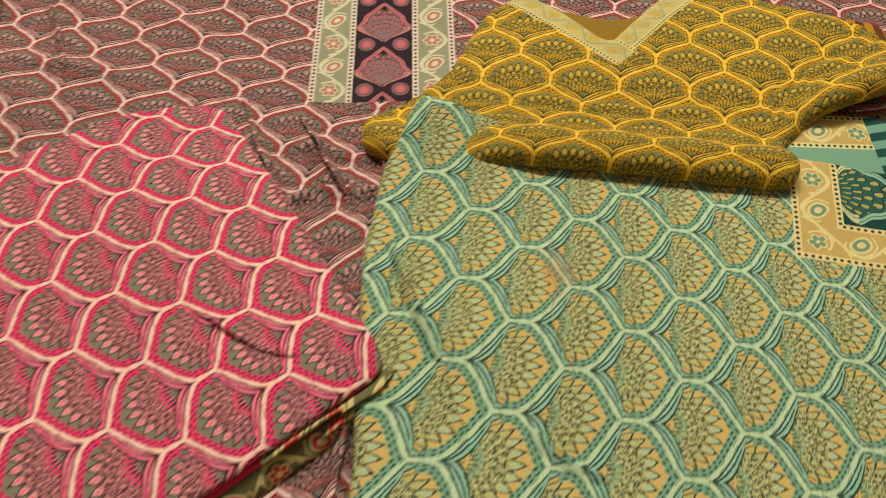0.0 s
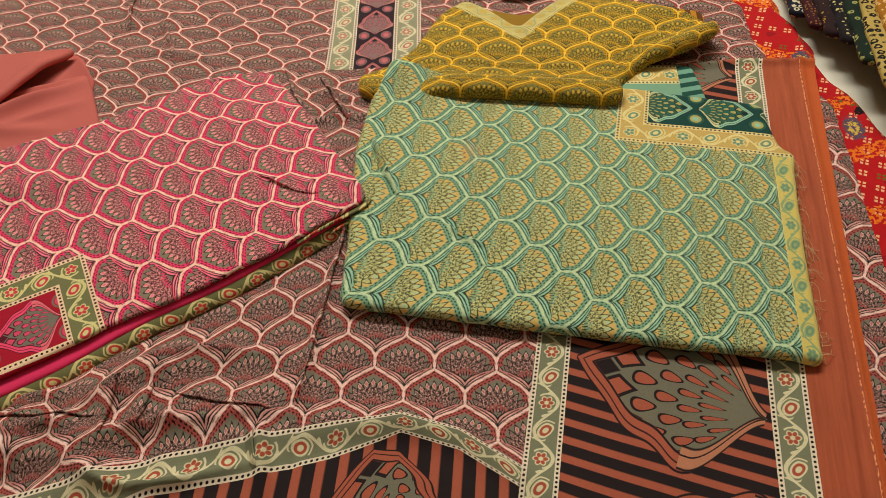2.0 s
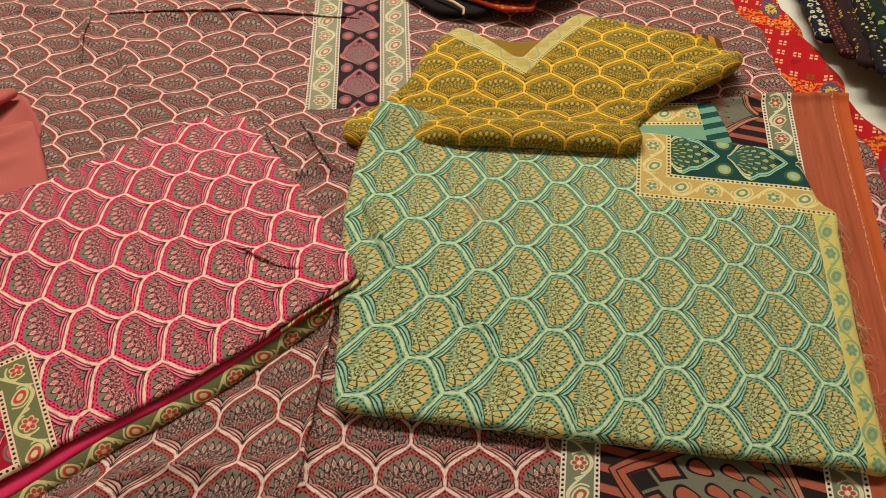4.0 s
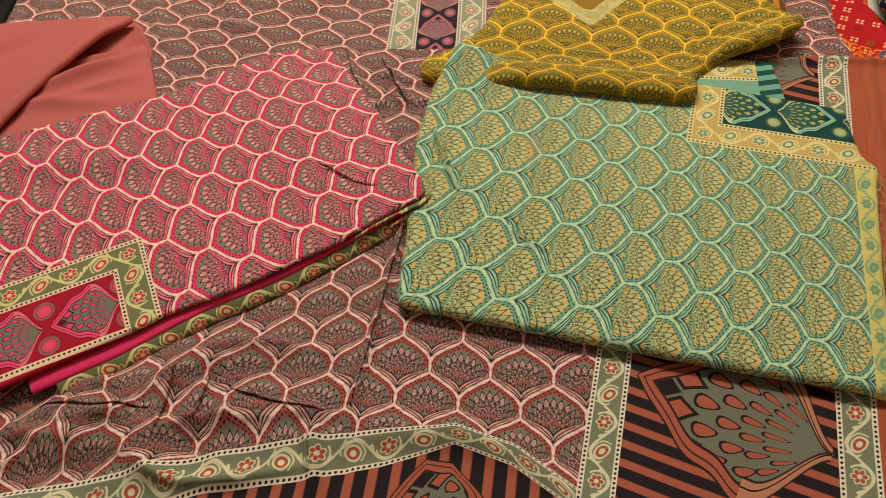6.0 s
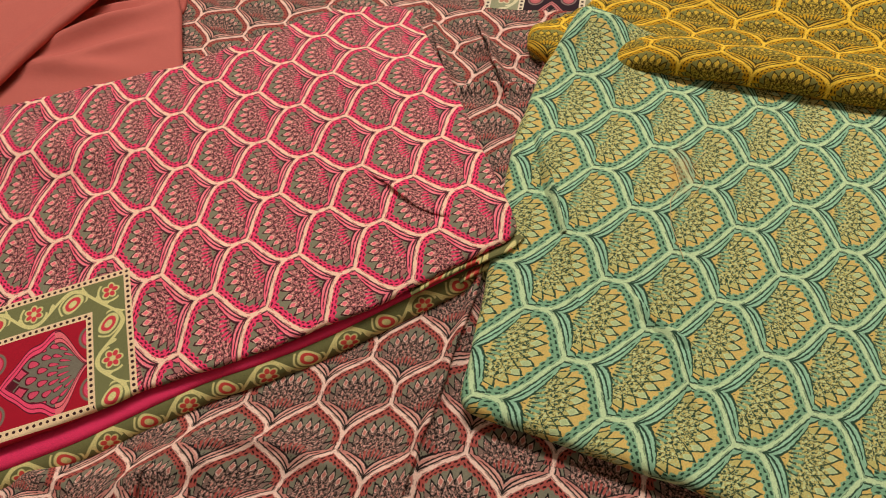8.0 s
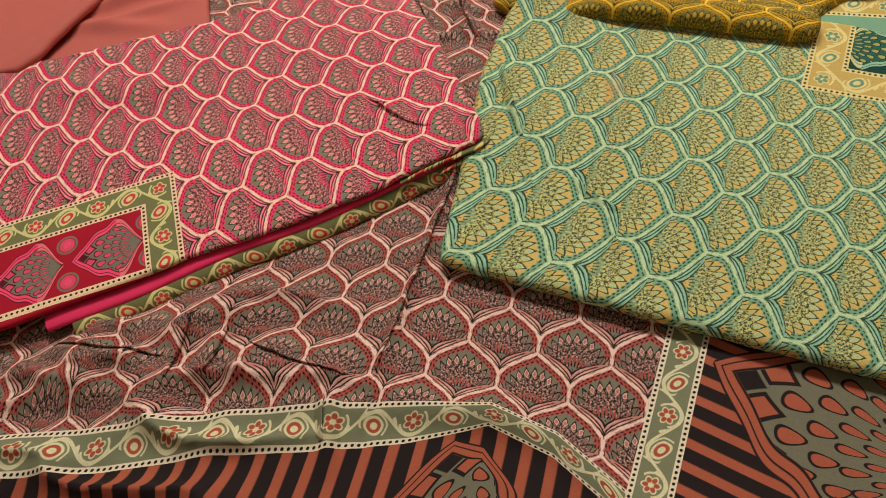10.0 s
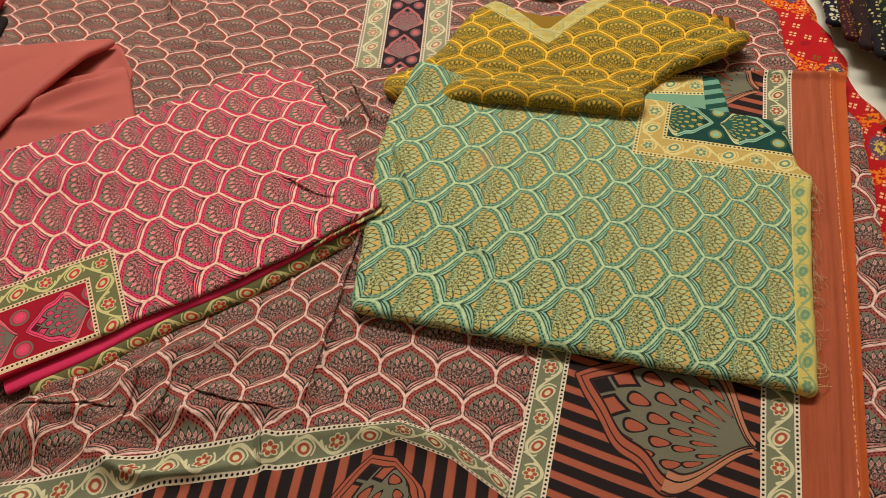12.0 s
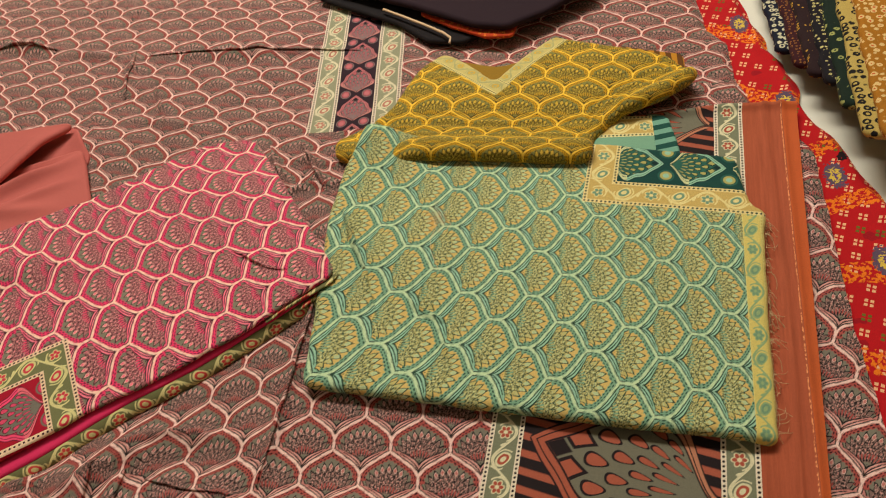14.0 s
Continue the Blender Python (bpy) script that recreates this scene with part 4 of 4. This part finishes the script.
EDGE = [(-0.056, 0.228), (-0.080, 0.211), (-0.100, 0.192), (-0.140, 0.156), (-0.173, 0.127), (-0.205, 0.106), (-0.240, 0.086), (-0.268, 0.066), (-0.293, 0.046), (-0.316, 0.027), (-0.341, 0.009), (-0.358, -0.003), (-0.400, -0.034)]
pink_piece()


# ---- mustard piece with a V neck ----
def mustard_piece():
    root_ob = thing("mustard_fabric", "mustard yellow ogee-print cotton kurta piece with V neck border, folded", "fabric", "folded dress pieces")

    def edge(x):
        return np.interp(x, [-0.10, -0.05, 0.05, 0.217, 0.26, 0.36], [0.430, 0.412, 0.405, 0.394, 0.46, 0.53])

    def height(x, y):
        d = y - edge(x)
        roll = 0.016 * np.exp(-((d - 0.016) / 0.020) ** 2) * (0.15 + 0.85 * smooth_step(-0.05, 0.04, x))
        dip = -0.004 * np.exp(-((d - 0.075) / 0.03) ** 2)
        z = 0.024 - 0.007 * smooth_step(0.05, -0.05, x) + roll + dip + 0.0015 * wobble(x, y, 9.0, 41.0)
        z = z + 0.0012 * np.sin(d * 420 + 6 * wobble(x, y, 10.0, 42.0)) * np.exp(-((d - 0.065) / 0.03) ** 2)
        z = z + ridge(x, y, (0.0, 0.585), (0.05, 0.575), -0.004, 0.006)
        return z - 0.006 * smooth_step(0.58, 0.64, y)

    def print_map(x, y):
        d = np.maximum(y - edge(x), 0)
        bent = y + 0.012 * smooth_step(0.0, 0.03, d) + 0.016 * smooth_step(0.03, 0.09, d)
        return lattice(x, bent, (0.012, 0.437), (0.0545, -0.004), (0.004, 0.0325))
    corners = [(-0.096, 0.452), (-0.092, 0.428), (-0.054, 0.411), (0.05, 0.404), (0.215, 0.392), (0.224, 0.400), (0.226, 0.443), (0.25, 0.474), (0.309, 0.496), (0.345, 0.525), (0.356, 0.548), (0.327, 0.595), (0.257, 0.624), (0.178, 0.654), (0.160, 0.640), (0.102, 0.556), (0.040, 0.618), (0.024, 0.622), (-0.005, 0.590), (-0.030, 0.520), (-0.070, 0.475)]
    folded("top_fold", corners, height, M_GOLD, print_map, radius=0.0115, centre=(0.115, 0.50), count=520, rings=110, parent=root_ob, rounding=0.008)
    folded("back_layer", [(0.03, 0.55), (0.17, 0.55), (0.158, 0.612), (0.105, 0.592), (0.045, 0.610)], lambda x, y: 0.014 + 0 * x, M_GOLD_BACK, plan_map, radius=0.003, count=140, rings=14, parent=root_ob, label="darker mustard back layer inside the neck")
    folded("striped_flap", [(0.24, 0.58), (0.345, 0.575), (0.345, 0.606), (0.26, 0.632)], lambda x, y: 0.010 + 0 * x, M_FLAP, plan_map, radius=0.002, count=120, rings=10, parent=root_ob, label="orange and brown striped under-flap")


def flap_print():
    x, y = uv("plan")
    return mix(under(fract(x * (1 / 0.014)), 0.5), rgb(196, 130, 30), rgb(104, 62, 18))


M_FLAP = cloth_material("striped_flap_cotton", flap_print)
mustard_piece()


# ---- salmon plain piece, folded over on itself ----
def salmon_piece():
    root_ob = thing("salmon_fabric", "plain salmon cotton folded over on itself, tucked under the pink piece", "fabric")

    def low(x, y):
        z = 0.016 + 0.0012 * wobble(x, y, 9.0, 51.0)
        return z + ridge(x, y, (-0.57, 0.335), (-0.43, 0.445), 0.012, 0.010) + ridge(x, y, (-0.60, 0.325), (-0.42, 0.345), 0.007, 0.011) - ridge(x, y, (-0.55, 0.40), (-0.45, 0.43), 0.006, 0.010) + ridge(x, y, (-0.53, 0.33), (-0.42, 0.40), 0.006, 0.008)
    folded("lower_fold", [(-0.72, 0.18), (-0.42, 0.28), (-0.390, 0.345), (-0.398, 0.364), (-0.440, 0.443), (-0.449, 0.452), (-0.517, 0.426), (-0.60, 0.38), (-0.75, 0.36)], low, M_SALMON, plan_map, radius=0.005, centre=(-0.53, 0.33), count=260, rings=60, parent=root_ob, rounding=0.006)
    folded("inner_fold", [(-0.64, 0.38), (-0.52, 0.38), (-0.438, 0.436), (-0.441, 0.452), (-0.470, 0.492), (-0.487, 0.509), (-0.53, 0.505), (-0.64, 0.47)], lambda x, y: 0.004 + 0.012 * smooth_step(-0.49, -0.455, x) * smooth_step(0.44, 0.49, y) + 0.001 * wobble(x, y, 20.0, 55.0), M_SALMON, plan_map, radius=0.003, centre=(-0.52, 0.44), count=200, rings=40, parent=root_ob, rounding=0.005)

    def high(x, y):
        d, side, t = near_line(x, y, (-0.562, 0.258), (-0.487, 0.494))
        z = 0.025 + 0.0012 * wobble(x, y, 8.0, 52.0) + 0.008 * np.exp(-((d - 0.004) / 0.02) ** 2) * (0.55 + 0.45 * np.sin(math.pi * t))
        z = z - 0.008 * smooth_step(0.80, 1.0, t) * np.exp(-((d) / 0.03) ** 2)
        return z + ridge(x, y, (-0.80, 0.30), (-0.60, 0.48), 0.004, 0.02) - ridge(x, y, (-0.74, 0.30), (-0.56, 0.46), 0.004, 0.010) - ridge(x, y, (-0.60, 0.25), (-0.52, 0.47), 0.003, 0.006)
    folded("upper_flap", [(-1.00, 0.20), (-0.64, 0.235), (-0.570, 0.245), (-0.556, 0.268), (-0.545, 0.318), (-0.530, 0.370), (-0.513, 0.418), (-0.495, 0.470), (-0.480, 0.497), (-0.486, 0.503), (-0.54, 0.488), (-0.70, 0.456), (-1.00, 0.415)], high, M_SALMON, plan_map, radius=0.0050, centre=(-0.72, 0.37), count=300, rings=60, parent=root_ob, rounding=0.006)


salmon_piece()


# ---- dark pieces at the back ----
def back_pieces():
    root_ob = thing("plum_fabric", "dark plum cotton folded to a point, with orange printed edge", "fabric")
    folded("top_fold", [(-0.20, 0.81), (-0.087, 0.752), (-0.014, 0.712), (0.064, 0.668), (0.112, 0.657), (0.167, 0.690), (0.24, 0.752), (0.30, 0.98), (-0.15, 1.0)], lambda x, y: 0.034 + 0.002 * wobble(x, y, 9.0, 61.0), M_PLUM, plan_map, radius=0.006, count=240, rings=40, parent=root_ob)
    folded("orange_layer", [(-0.02, 0.72), (0.03, 0.683), (0.085, 0.652), (0.122, 0.652), (0.13, 0.70), (0.05, 0.80)], lambda x, y: 0.020 + 0 * x, M_ORANGE, plan_map, radius=0.003, count=160, rings=20, parent=root_ob, label="orange printed layer under the fold")
    folded("black_layer", [(-0.19, 0.79), (-0.05, 0.708), (0.00, 0.662), (0.05, 0.655), (0.12, 0.70), (0.05, 0.90), (-0.12, 0.92)], lambda x, y: 0.012 + 0 * x, M_BLACKCLOTH, plan_map, radius=0.004, count=160, rings=20, parent=root_ob)
    bm = bmesh.new()
    pts = [(-0.075, 0.735), (-0.04, 0.712), (-0.005, 0.688), (0.022, 0.668), (0.034, 0.655), (0.034, 0.643)]
    thread(bm, [(x, y, 0.019) for x, y in pts], 0.0022)
    part("piping", bm, M_PIPING, root_ob, "cream edge piping")
    root_ob = thing("red_black_fabric", "folded plain red cotton over a black piece", "fabric")
    folded("red_fold", [(-1.1, 0.487), (-0.70, 0.494), (-0.688, 0.502), (-0.70, 0.60), (-1.1, 0.62)], lambda x, y: 0.020 + 0.001 * wobble(x, y, 9.0, 66.0), M_REDPLAIN, plan_map, radius=0.006, count=160, rings=20, parent=root_ob)
    folded("black_fold", [(-1.1, 0.462), (-0.68, 0.470), (-0.668, 0.478), (-0.680, 0.56), (-1.1, 0.58)], lambda x, y: 0.008 + 0 * x, M_BLACKCLOTH, plan_map, radius=0.004, count=160, rings=20, parent=root_ob)


back_pieces()


# ---- a pile of folded printed pieces ----
def pile():
    kinds = (
        ("navy cotton with cream blotched print, folded in the pile", rgb(20, 22, 40), rgb(206, 196, 160), 110.0, 0.40, None),
        ("maroon cotton with fine gold dots, folded in the pile", rgb(56, 12, 20), rgb(150, 96, 36), 190.0, 0.30, None),
        ("dark brown cotton with rows of gold rings, folded in the pile", rgb(40, 18, 20), rgb(200, 150, 50), 150.0, 0.30, rgb(40, 18, 20)),
        ("black cotton with cream ring dots, folded in the pile", rgb(22, 16, 22), rgb(206, 190, 120), 130.0, 0.27, rgb(30, 20, 24)),
        ("dark green cotton with pale leaf print, folded in the pile", rgb(16, 34, 22), rgb(160, 160, 90), 90.0, 0.32, None),
        ("black and cream animal-spot cotton, folded in the pile", rgb(188, 160, 84), rgb(24, 18, 16), 95.0, 0.42, rgb(188, 160, 84)),
        ("mustard brown cotton with cream and coral print, folded in the pile", rgb(168, 106, 20), rgb(224, 186, 120), 110.0, 0.42, rgb(200, 90, 40)),
    )
    x0 = (0.460, 0.473, 0.484, 0.495, 0.502, 0.508, 0.523)
    y0 = (0.606, 0.566, 0.540, 0.512, 0.462, 0.404, 0.392)
    leans = (0.0, 0.02, 0.02, 0.04, 0.05, 0.06, 0.06)
    for i, (label, base, spot, scale, size_of, second) in enumerate(kinds):
        mat = cloth_material("pile_print", dotted_print(base, spot, scale, size_of, second))
        x, y, z = x0[i], y0[i], 0.010 + 0.0075 * i
        lean = leans[i]
        c = [(x, y), (x + 0.45, y - 0.03), (x + 0.45, y + 0.6), (x + lean, y + 0.62)]
        ob = folded("folded_fabric", c, lambda X, Y, z=z, i=i: z + 0.0016 * wobble(X, Y, 10.0, 70.0 + i), mat, plan_map, radius=0.0055, count=240, rings=24, seed=float(i), rough=0.004)
        tagged(ob, label, "fabric", "pile of folded fabrics")


pile()
